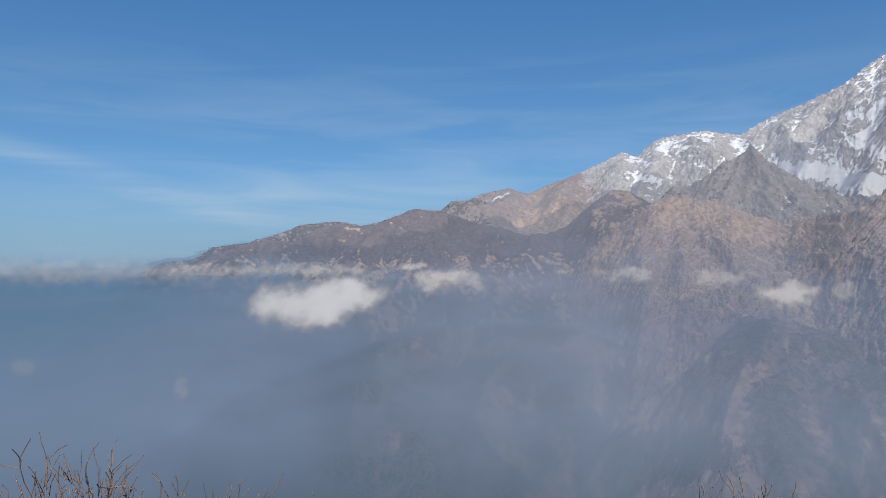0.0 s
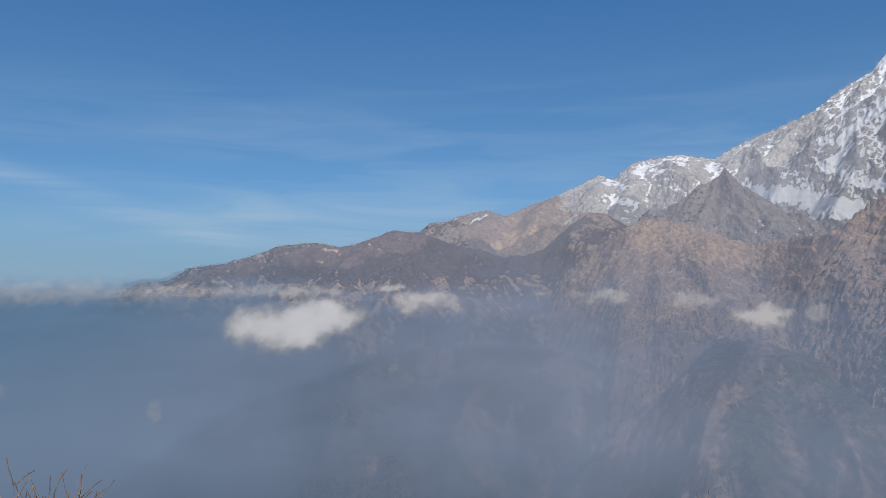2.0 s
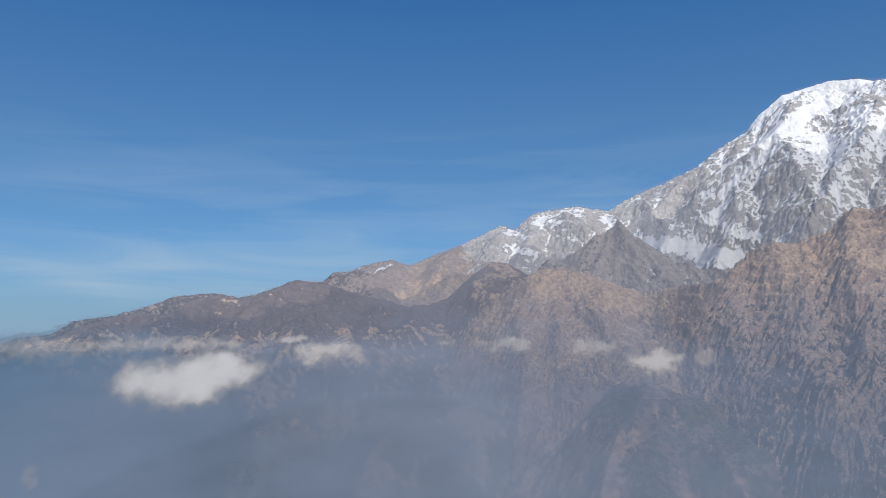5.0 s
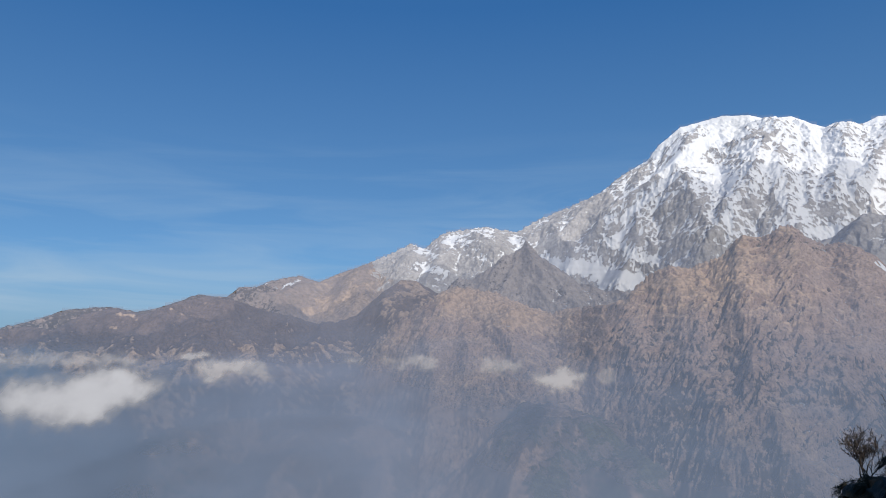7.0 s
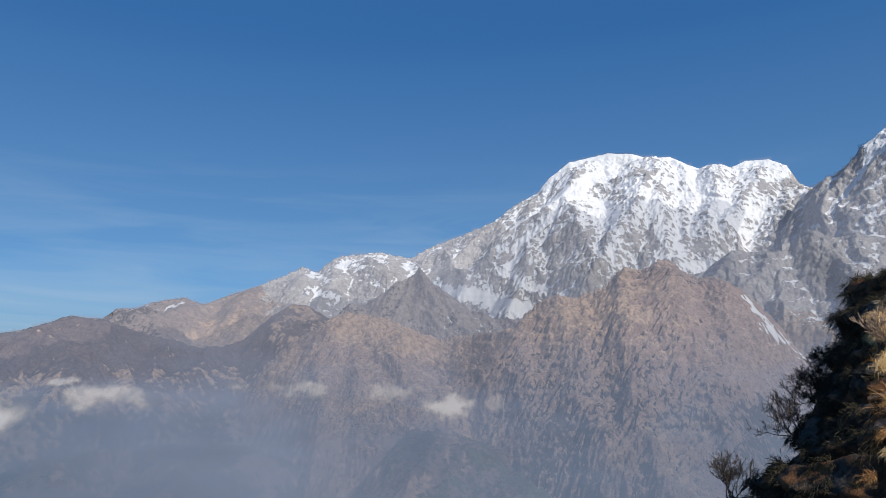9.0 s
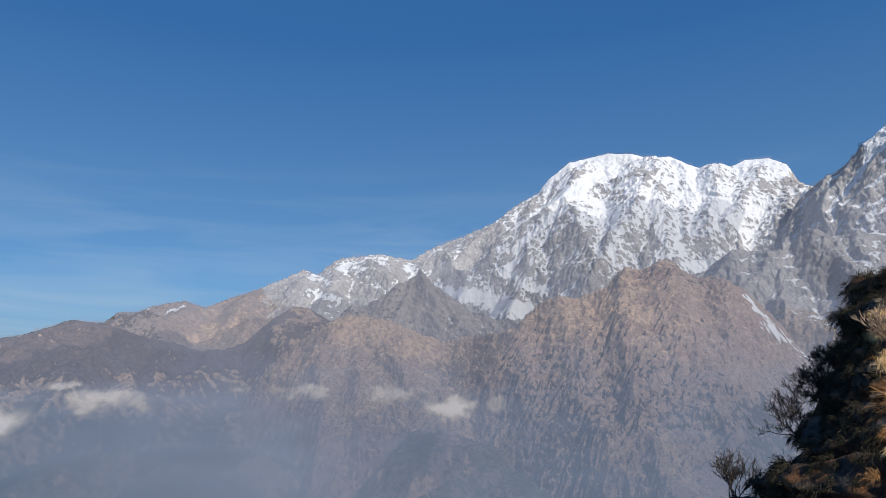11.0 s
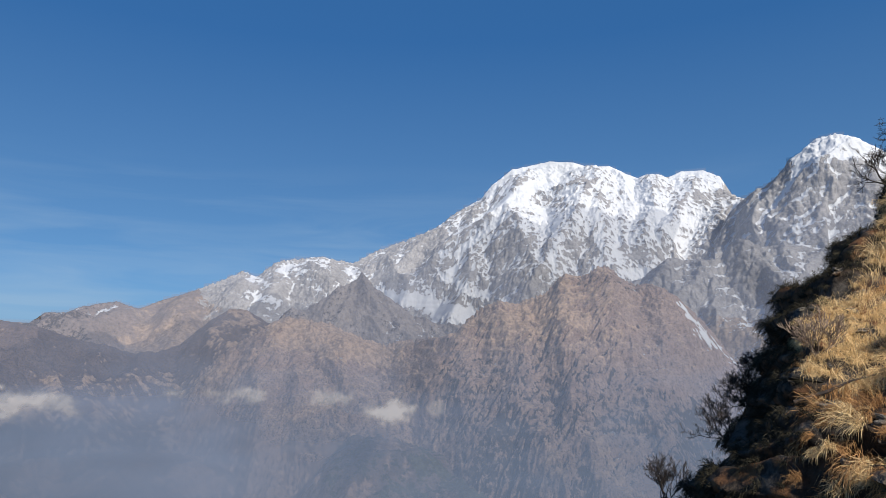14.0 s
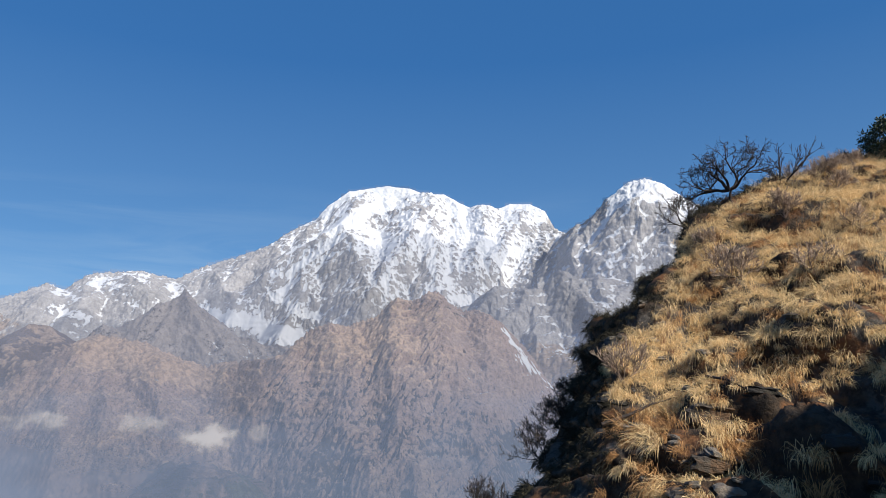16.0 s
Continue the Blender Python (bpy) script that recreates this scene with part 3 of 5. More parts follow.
def main_snow(i):
    """Snow on the massif: ramps, glacier tongues and a white crown, broken by buttresses and thin rock bands."""
    az, el = i["az"], i["el"]
    a, e = az + 0.6 * i["g"] + 0.4 * i["patch"], el + 0.45 * i["g"] + 0.25 * i["patch"]
    low = np.interp(az, [8, 11, 14, 17, 24, 29, 33, 37, 42, 47, 51, 56], [0.0, 0.02, 0.20, 0.24, 0.24, 0.40, 0.58, 0.60, 0.64, 0.68, 0.4, 0.3])
    high = np.interp(az, [8, 13, 16, 20, 24, 28, 31, 34, 38, 48, 51, 56], [0.0, 0.1, 0.32, 0.36, 0.2, 0.22, 0.5, 0.76, 0.86, 0.92, 0.75, 0.35])
    rise = np.interp(az, [8, 16, 24, 29, 34, 41, 44, 50], [7.5, 8.6, 9.6, 10.6, 12.0, 12.2, 10.6, 11.0])
    cover = low + (high - low) * smooth(-1.6, 1.8, el - rise) + 0.08 * smooth(16.0, 17.2, el)
    cover -= 0.22 * smooth(9.4, 7.0, el) * smooth(33, 35, az) * smooth(42.5, 41, az)
    for c, w in (((24.4, 7.6, 27.1, 6.9, 0.7), 0.6), ((27.1, 6.8, 31.6, 5.3, 1.1), 0.9), ((29.5, 9.0, 32.8, 7.0, 0.6), 0.6), ((27.0, 8.3, 29.0, 7.0, 0.3), 0.4),
                 ((16.5, 9.4, 18.3, 8.9, 0.5), 0.26), ((18.8, 9.8, 20.2, 9.6, 0.3), 0.28), ((14.2, 8.6, 16.2, 7.7, 0.4), 0.35), ((14.6, 6.9, 16.6, 6.5, 0.6), 0.5), ((16.4, 6.5, 17.8, 5.4, 0.3), 0.4),
                 ((19.1, 8.4, 20.8, 6.8, 0.22), 0.45), ((22.4, 9.3, 23.6, 8.4, 0.3), 0.4), ((12.3, 5.9, 10.4, 3.6, 0.14), 0.5), ((24.3, 10.5, 25.2, 10.0, 0.25), 0.4),
                 ((38.2, 16.6, 28.8, 9.9, 0.9), 0.24), ((36.2, 15.1, 38.9, 11.4, 0.5), 0.3), ((39.5, 15.8, 40.4, 11.6, 0.4), 0.3), ((38.9, 11.9, 38.2, 7.9, 0.3), 0.35),
                 ((33.2, 11.7, 35.6, 12.6, 0.35), 0.35), ((41.7, 14.2, 42.7, 9.3, 0.6), 0.3), ((44.1, 16.2, 48.5, 10.2, 0.9), 0.2), ((43.0, 8.6, 46.0, 8.4, 0.6), 0.25), ((32.0, 10.5, 30.0, 8.8, 0.4), 0.3)):
        cover += 1.15 * w * smooth(0.0, 0.8, capsule(a, e, *c))
    for c, w in (((35.0, 13.0, 33.8, 8.4, 1.3), 0.20), ((36.3, 10.5, 36.6, 7.5, 0.8), 0.18), ((40.6, 11.2, 40.6, 8.6, 0.9), 0.24), ((37.2, 14.5, 39.6, 14.2, 0.7), 0.28), ((40.6, 16.2, 43.0, 14.1, 0.45), 0.4),
                 ((35.6, 16.3, 37.2, 16.3, 0.35), 0.3), ((34.3, 15.0, 33.8, 14.6, 0.5), 0.3), ((47.5, 14.9, 47.9, 14.2, 0.4), 0.4), ((49.6, 13.9, 52.2, 14.2, 0.7), 0.45), ((29.5, 11.6, 26.5, 9.0, 0.9), 0.2)):
        cover -= 1.25 * w * smooth(0.0, 0.7, capsule(a, e, *c))
    cover -= 0.18 * smooth(0.05, 0.4, i["band"]) * smooth(16.5, 13, el)
    s = lie(i, cover)
    for c in TONGUES:                              # small glaciers and snow-filled couloirs
        s = np.maximum(s, 0.64 * smooth(0.08, 0.4, capsule(a, e, *c) + 0.2 * i["patch"]))
    return s


def east_snow(i):
    cover = 0.34 + 0.14 * smooth(0.12, 0.4, i["band"]) + 0.75 * smooth(14.6, 16.6, i["el"] + 0.25 * i["patch"])
    for c in ((54.3, 12.0, 57.2, 16.0, 0.4), (57.0, 13.4, 58.2, 16.4, 0.3), (58.6, 12.4, 60.4, 13.6, 0.2), (56.0, 11.0, 57.6, 12.6, 0.2), (59.5, 15.8, 61.5, 15.2, 0.3)):
        cover += 0.5 * smooth(0.0, 0.8, capsule(i["az"] + 0.6 * i["g"], i["el"] + 0.3 * i["g"], *c))
    return lie(i, cover)


ridge("snow_mountain", "high snow-covered mountain with grey rock faces and icy crest", MAIN, (5, 56, 940), 300, 1.0, 1050, 260, 170, 3, M_MASSIF,
      snow=main_snow, tan=lambda i: 0.55 * smooth(7.5, 5.5, i["el"]) * smooth(16, 11, i["az"]), jag=0.10, curve=0.2, strata=1.2, wave=0.85, calm=32, roll=0.22, iso=0.10, gully=0.03,
      fields=TONGUES, rise=260, crag=7.0, tree=(300, 110), ribs=(((40.3, 17.2), (42.7, 14.8), (41.3, 14.2), (39.8, 11.8), (38.0, 10.1), (37.2, 8.6), (36.6, 7.0)), ((37.2, 16.7), (34.8, 13.9), (33.2, 12.0), (29.5, 9.5), (28.5, 8.0)),
                            ((42.7, 14.8), (42.3, 12.4), (42.6, 9.4), (42.8, 7.5)), ((46.8, 15.4), (46.1, 12.3), (45.2, 9.2)), ((34.8, 13.9), (36.0, 11.7), (36.7, 9.1)),
                            ((30.1, 12.6), (27.9, 10.3), (26.1, 8.5)), ((49.4, 15.4), (48.7, 13.3), (47.1, 10.3)), ((54.8, 13.8), (51.8, 11.4), (50.0, 10.1)), ((24.3, 10.7), (25.0, 9.0), (25.6, 7.6)), ((20.0, 10.2), (19.4, 8.5), (20.6, 6.8)), ((14.0, 8.8), (14.4, 7.6), (12.9, 5.6))))
ridge("far_brown_ridge", "distant brown ridge with a few snow patches", FAR_LEFT, (-34, 15, 480), 75, 0.62, 1100, 200, 80, 11, M_FAR,
      snow=lambda i: lie(i, 0.16 * smooth(4.9, 5.6, i["el"]) * smooth(7.5, 5.5, i["az"]) - 0.02), tan=lambda i: 0.20 + 0.20 * smooth(4, 8, i["az"]) + 0.25 * smooth(5.4, 4.0, i["el"]) * smooth(4, 8, i["az"]) + 0.2 * i["patch"], scrub=lambda i: 0.60 - 0.48 * smooth(0, 7, i["az"]) + 0.3 * i["patch"],
      jag=0.05, roll=0.35, iso=0.08, gully=0.04, rise=160, tree=(260, 70))
ridge("snowy_east_peak", "steep grey peak with a snow cap beside the massif", EAST_PEAK, (50.5, 66, 270), 170, 1.15, 700, 240, 85, 21, M_MASSIF, snow=east_snow, jag=0.08, roll=0.25, iso=0.1, gully=0.04,
      strata=2.0, rise=120, crag=18.0, tree=(150, 100), ribs=(((57.9, 17.0), (56.3, 14.6), (54.6, 12.6), (53.2, 11.0)),))
ridge("rocky_horn", "pointed dark rock horn above tan slopes", HORN, (9.6, 34, 400), 130, 0.85, 470, 160, 120, 31, M_HORN,
      snow=lambda i: lie(i, 0.01 + 0.12 * smooth(22.6, 25, i["az"])), tan=lambda i: 0.7 * smooth(6.2, 4.6, i["el"]) * smooth(24, 18, i["az"]) + 0.3 * i["patch"],
      scrub=lambda i: 0.26 + 0.4 * i["patch"], roll=0.2, iso=0.1, gully=0.04, jag=0.18, rise=60, crag=24.0, tree=(140, 100), ribs=(((22.9, 8.6), (21.8, 6.9), (20.4, 5.2)), ((22.9, 8.6), (23.6, 6.6), (24.6, 4.8))))
ridge("east_rock_spur", "grey rock spur streaked with snow gullies", EAST_SPUR, (43, 66, 400), 190, 0.95, 850, 160, 120, 41, M_MASSIF,
      tan=lambda i: 0.75 * smooth(5.6, 4.4, i["el"] + 0.6 * i["patch"]), snow=lambda i: lie(i, 0.2 + 0.14 * smooth(0.15, 0.45, i["band"])), jag=0.10, rise=110, strata=2.0, roll=0.25, iso=0.1, gully=0.04, crag=18.0, tree=(150, 100))
ridge("dark_ridge", "dark scrub-covered ridge with tan gully patches", DARK_RIDGE, (-34, 22, 500), 115, 0.62, 800, 160, 90, 51, M_DARK,
      tan=lambda i: np.clip(0.02 + 0.42 * smooth(1.9, 0.0, i["el"]) + 0.38 * smooth(10, 13, i["az"]) - 0.12 * i["dip"] + 0.3 * i["g"] + 0.45 * i["patch"], 0, 1), jag=0.06, roll=0.35, iso=0.08, gully=0.05, rise=140, tree=(210, 70))
def cliffs(i):
    """Bare dark cliffs of the brown mountain: a steep belt under its grassy shoulders, and the summit rocks."""
    az, e = i["az"], i["el"] + 1.0 * i["patch"] + 0.5 * i["g"]
    top = np.interp(az, [26, 29, 31.6, 37.7, 43.7, 47.2, 50], [1.0, 2.0, 2.2, 2.1, 0.9, -0.5, -1.5])
    belt = smooth(0.7, -0.5, e - top) * smooth(-4.6, -2.6, e) * smooth(27, 31, az) * smooth(50, 47, az)
    peak = smooth(0.0, 0.7, capsule(az + 0.6 * i["patch"], e, 40.6, 8.7, 45.0, 7.7, 1.0) + 0.3 * i["g"])
    # the dome's shaded left side, put in as dark colour
    left = smooth(0.0, 0.5, capsule(az, e, 30.2, 3.9, 30.9, 3.2, 0.5))
    return np.clip(belt * np.clip(0.85 + 2.2 * (0.62 - i["flat"]), 0.2, 1.3) + 0.9 * peak + 0.8 * left, 0, 1.2)


def shaded_woods(i):
    """Dark spur ends low on the brown mountain, wooded and shaded, both put in as colour: each widens downwards from
    its top (bearing, height, spread to both sides).
    """
    w = 0.0
    for a, e, left, right in ((33.9, -1.0, 0.55, 0.48), (40.0, -4.8, 0.45, 0.65), (48.4, 0.0, 0.42, 0.35)):
        down = e - i["el"] - 0.5 * i["patch"]
        off = i["az"] - a + 0.35 * i["g"]
        w = np.maximum(w, smooth(-0.15, 0.6, down * np.where(off < 0, left, right) - np.abs(off)) * smooth(0, 1.2, down))
    return w


def brown_tan(i):
    """Dry grass: on the lit upper slopes and a bright band under the horn, less on the steep lower walls."""
    # the dip term takes pale grass from hollows, so they darken as in shade
    t = 0.22 + 0.45 * smooth(1, 5, i["el"]) * smooth(46, 40, i["az"]) * smooth(29, 32, i["az"]) + 1.2 * (i["flat"] - 0.6) - 0.16 * i["dip"] + 0.4 * i["g"] + 0.25 * i["patch"]
    t = t - 0.45 * cliffs(i) - 0.6 * shaded_woods(i)
    for c in ((35.9, -2.3, 38.7, -6.8, 0.7), (40.9, -3.1, 43.2, -7.5, 0.6)):      # grassy ribs between the wooded, shaded spur ends
        t = t + 0.35 * smooth(0.0, 0.6, capsule(i["az"] + 0.4 * i["g"], i["el"], *c))
    return np.clip(t + 0.9 * smooth(0.1, 0.6, capsule(i["az"], i["el"], 17.5, 4.6, 25, 3.1, 2.2)) + 0.4 * smooth(0.1, 0.7, capsule(i["az"], i["el"], 10, 0.6, 13.4, 1.0, 1.0)), 0, 1)


# scrub: dip and streak terms put shade into the colour of hollows and clefts
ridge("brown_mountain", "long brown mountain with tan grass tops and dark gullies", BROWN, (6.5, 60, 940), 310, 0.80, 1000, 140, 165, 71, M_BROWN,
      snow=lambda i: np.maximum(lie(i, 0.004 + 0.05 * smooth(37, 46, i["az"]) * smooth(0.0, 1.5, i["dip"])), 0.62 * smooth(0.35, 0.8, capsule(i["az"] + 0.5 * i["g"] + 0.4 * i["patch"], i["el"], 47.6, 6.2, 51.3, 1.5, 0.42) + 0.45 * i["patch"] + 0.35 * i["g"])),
      tan=brown_tan, scrub=lambda i: np.clip(0.10 + 0.15 * smooth(1, -4, i["el"]) + 0.36 * shaded_woods(i) + cliffs(i) * (0.17 + 0.3 * smooth(0.6, 0.9, i["streak"])) + 0.14 * i["dip"] - 0.4 * smooth(0.1, 0.6, capsule(i["az"], i["el"], 17.5, 4.6, 25, 3.1, 2.0)), 0, 1), jag=0.2, rise=120, wave=0.8, gully=0.03, strata=2.5, roll=0.22, iso=0.08, cuts=22.0, gash=13.0, lump=0.35,
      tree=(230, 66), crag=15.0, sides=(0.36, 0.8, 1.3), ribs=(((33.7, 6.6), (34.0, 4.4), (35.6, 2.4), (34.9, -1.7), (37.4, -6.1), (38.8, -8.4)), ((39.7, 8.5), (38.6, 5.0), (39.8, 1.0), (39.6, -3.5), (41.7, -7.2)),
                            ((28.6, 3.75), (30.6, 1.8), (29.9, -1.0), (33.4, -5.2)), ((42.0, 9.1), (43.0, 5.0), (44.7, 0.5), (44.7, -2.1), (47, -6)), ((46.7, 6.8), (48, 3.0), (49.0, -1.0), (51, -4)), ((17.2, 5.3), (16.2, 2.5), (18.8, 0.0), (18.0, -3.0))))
ridge("green_spur", "hazy forested spur with bare landslip patches", GREEN_SPUR, (-36, 22, 340), 110, 0.66, 700, 120, 65, 81, M_LOWER,
      tan=lambda i: np.clip(0.06 + 0.9 * i["patch"] + 0.1 * i["g"] + 0.36 * smooth(-6, 4, i["az"]), 0, 1), scrub=lambda i: 0.45 - 0.2 * smooth(-6, 4, i["az"]) + 0.3 * i["g"] - 0.5 * np.clip(i["patch"], 0, 1), jag=0.05, gully=0.03, wave=0.8, roll=0.35, iso=0.05, lump=0.3, rise=120, tree=(190, 60))
ridge("middle_spur", "lower scrub spurs running down into the hazy valley", MID_SPUR, (9, 60, 340), 130, 0.70, 700, 120, 90, 91, M_LOWER,
      tan=lambda i: np.clip(0.22 + 1.1 * i["patch"] + 0.3 * i["g"] + 1.2 * smooth(0.1, 0.5, capsule(i["az"] + i["patch"], i["el"] + 0.8 * i["g"], 15.5, -17.5, 22.5, -15.6, 1.7)), 0, 1), scrub=lambda i: -0.9 * smooth(0.1, 0.5, capsule(i["az"] + i["patch"], i["el"] + 0.8 * i["g"], 15.5, -17.5, 22.5, -15.6, 1.7)) + 0.2 + 0.25 * smooth(20, 23, i["az"]) + 0.3 * i["g"] - 0.8 * i["patch"], jag=0.16, gully=0.03, wave=0.8, roll=0.3, iso=0.05, lump=0.3, rise=100, tree=(190, 80))

def build_ground():
    """One sheet from under the viewer down the valley and out to the horizon."""
    a = np.linspace(-180, 180, 241)
    r = np.concatenate([[0.05], np.geomspace(1.0, 4900, 90)])
    A, R = np.meshgrid(a, r, indexing="ij")
    x, y = polar(A, R)
    x, y = x + 0.6, y - 0.5
    s = x * math.sin(radians(-20)) + y * math.cos(radians(-20))
    z = np.where(s > 0, -0.62 * np.clip(s - 1.2, 0, None), -0.30 * np.clip(s + 2.5, None, 0))
    z = z + 0.25 * fbm(x / 3, y / 3, 4, 2) * smooth(1.5, 6, R) + 30 * fbm(x / 300, y / 300, 4, 4) * smooth(40, 400, R)
    z = np.minimum(np.maximum(z, -950 + 25 * fbm(x / 400, y / 400, 3, 8)), 420 + 60 * fbm(x / 500, y / 500, 3, 9))
    ob = new("ground", grid_mesh("ground", x, y, z, M_GROUND))
    tagged(ob, "steep grassy valley side falling to the hazy valley floor", "ground", kind="structure")


build_ground()


def build_haze_sea():
    """The valley's far haze, a sheet that rises to the level of its top."""
    a = np.linspace(-100, 84, 160)
    k = np.linspace(0, 1, 80)
    A, K = np.meshgrid(a, k, indexing="ij")
    R = 2600 + 2200 * K
    z = -930 + 905 * K ** 0.8 + 10 * fbm(A / 3, K * 3, 3, 6) * K
    for k in range(40):                           # so that the haze sheet spans the open valley as well
        f = k / 40
        note_depth(A[:, :-1], np.degrees(np.arctan2(z[:, :-1] * (1 - f) + z[:, 1:] * f, R[:, :-1])), R[:, :-1])
        note_depth(A[:-1] * (1 - f) + A[1:] * f, np.degrees(np.arctan2(z[:-1], R[:-1])), R[:-1])
    x, y = polar(A, R)
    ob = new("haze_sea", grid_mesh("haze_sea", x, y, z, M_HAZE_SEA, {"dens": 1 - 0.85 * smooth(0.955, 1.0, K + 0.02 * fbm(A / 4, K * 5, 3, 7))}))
    tagged(ob, "blue-grey sea of morning haze filling the valley", "haze", kind="stuff")


build_haze_sea()


def build_air():
    """Morning haze over the land, put into one sheet before it, as thick to see through as the air there."""
    R = AIR_R.copy()
    over = np.zeros(R.shape, bool)
    for i in range(len(AIR_AZ)):                   # close small gaps along each bearing
        ok = np.isfinite(R[i])
        if ok.sum() < 4:
            R[i] = 4300
            R[i, AIR_EL > -1] = np.inf
            continue
        top = np.max(np.nonzero(ok)[0])
        R[i, :top + 1] = np.interp(np.arange(top + 1), np.nonzero(ok)[0], R[i, ok])
        R[i, top + 1:top + 2] = R[i, top]          # one step over the crest, where it fades out
        over[i, top + 1:top + 2] = AIR_EL[min(top + 1, len(AIR_EL) - 1)] > 1.6
    horizon = ~np.isfinite(R) & (AIR_EL[None, :] < 1.4)        # haze against the open sky
    R[horizon] = 4300
    land = np.isfinite(R)
    true = np.where(land, np.minimum(R, 4300.0), 4300.0)
    for pick in (np.minimum, np.maximum):          # no single far spots within near land
        P = np.pad(true, 1, mode="edge")
        true = pick.reduce([P[i:i + true.shape[0], j:j + true.shape[1]] for i in range(3) for j in range(3)])
    R = true.copy()
    for _ in range(7):                            # a smooth sheet before all the land
        R = np.minimum.reduce([R, np.roll(R, 1, 0), np.roll(R, -1, 0), np.roll(R, 1, 1), np.roll(R, -1, 1)])
    for _ in range(34):
        P = np.pad(R, 1, mode="edge")
        R = 0.2 * (P[1:-1, 1:-1] + P[:-2, 1:-1] + P[2:, 1:-1] + P[1:-1, :-2] + P[1:-1, 2:])
    R = np.minimum(np.maximum.accumulate(R, axis=1), true)      # it leans back all the way up, so that the sun passes it once
    for _ in range(4):
        P = np.pad(R, 1, mode="edge")
        R = 0.2 * (P[1:-1, 1:-1] + P[:-2, 1:-1] + P[2:, 1:-1] + P[1:-1, :-2] + P[1:-1, 2:])
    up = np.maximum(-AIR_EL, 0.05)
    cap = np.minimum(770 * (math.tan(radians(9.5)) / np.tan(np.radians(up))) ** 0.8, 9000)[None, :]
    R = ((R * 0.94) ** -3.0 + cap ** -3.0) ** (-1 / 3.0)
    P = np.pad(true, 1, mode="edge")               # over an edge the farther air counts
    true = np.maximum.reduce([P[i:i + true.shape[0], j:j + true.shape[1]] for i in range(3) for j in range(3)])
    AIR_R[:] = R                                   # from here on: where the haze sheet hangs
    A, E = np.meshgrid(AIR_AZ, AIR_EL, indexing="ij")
    # the air's haze along each sight line, put into the sheet's density
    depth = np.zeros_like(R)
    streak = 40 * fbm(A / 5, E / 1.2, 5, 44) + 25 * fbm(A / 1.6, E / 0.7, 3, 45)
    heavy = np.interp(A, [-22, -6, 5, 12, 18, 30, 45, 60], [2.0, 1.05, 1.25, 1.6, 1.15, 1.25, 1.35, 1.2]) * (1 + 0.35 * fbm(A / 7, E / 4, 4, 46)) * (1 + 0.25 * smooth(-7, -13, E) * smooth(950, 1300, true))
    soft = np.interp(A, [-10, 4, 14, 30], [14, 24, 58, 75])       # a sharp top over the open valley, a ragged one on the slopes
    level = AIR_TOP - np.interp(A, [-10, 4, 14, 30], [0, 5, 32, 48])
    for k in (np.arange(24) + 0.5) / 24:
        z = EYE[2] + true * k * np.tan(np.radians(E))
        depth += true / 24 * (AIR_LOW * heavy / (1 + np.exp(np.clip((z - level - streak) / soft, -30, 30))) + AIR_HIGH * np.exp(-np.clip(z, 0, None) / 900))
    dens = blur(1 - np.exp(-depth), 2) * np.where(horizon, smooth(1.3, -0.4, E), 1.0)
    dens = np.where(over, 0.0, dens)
    x, y = polar(A, R)
    half = (slice(None, None, 2), slice(None))
    land = land[half]
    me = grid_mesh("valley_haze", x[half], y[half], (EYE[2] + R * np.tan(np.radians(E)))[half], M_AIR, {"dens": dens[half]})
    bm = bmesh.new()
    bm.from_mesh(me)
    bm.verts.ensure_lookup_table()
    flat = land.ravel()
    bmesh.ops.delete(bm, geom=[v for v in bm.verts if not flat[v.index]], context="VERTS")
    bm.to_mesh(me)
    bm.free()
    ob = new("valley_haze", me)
    tagged(ob, "sheet of thin blue morning haze hung before the valley slopes", "haze", kind="stuff")


build_air()

# ------------------------------------------------------------ near hillside
def spot(az, el, r):
    """A place r metres off, at a bearing and a height in degrees from the viewpoint."""
    x, y = polar(az, r)
    return np.array([x, y, EYE[2] + r * math.tan(radians(el))])


# the spur's outline against the sky, its rounded shoulder, both from the foot upwards: bearing, height, distance
EDGE = [(46.0, -10.5, 12.8), (48.0, -6.5, 13.2), (49.9, -4.4, 13.5), (51.1, -1.5, 14.0), (51.6, 1.0, 14.5), (52.4, 3.0, 15.0), (52.9, 5.3, 15.5), (55.1, 7.0, 16.5), (57.0, 8.9, 17.5),
        (59.2, 10.7, 19.0), (59.9, 12.3, 20.0), (60.9, 14.0, 21.0), (63.3, 15.3, 22.5), (65.4, 15.9, 23.2), (67.9, 16.9, 24.2), (71.5, 16.95, 27.0), (74.2, 17.2, 29.0), (76.0, 18.0, 30.0), (86.0, 20.0, 34.0)]
SHOULDER = [(50.0, -11.0, 10.3), (51.8, -6.6, 10.6), (52.6, -4.3, 10.8), (54.0, -2.5, 11.0), (54.9, -0.5, 11.4), (55.0, 1.6, 11.8), (55.3, 4.2, 12.6), (57.0, 5.6, 13.8), (59.0, 7.5, 15.0),
            (60.6, 9.5, 16.5), (61.2, 11.3, 18.0), (62.3, 13.1, 19.5), (64.4, 14.6, 21.5), (66.0, 15.3, 22.3), (68.3, 16.2, 23.4), (72.0, 16.4, 26.2), (74.5, 16.7, 28.2), (76.5, 17.5, 29.3), (86.0, 19.2, 33.0)]


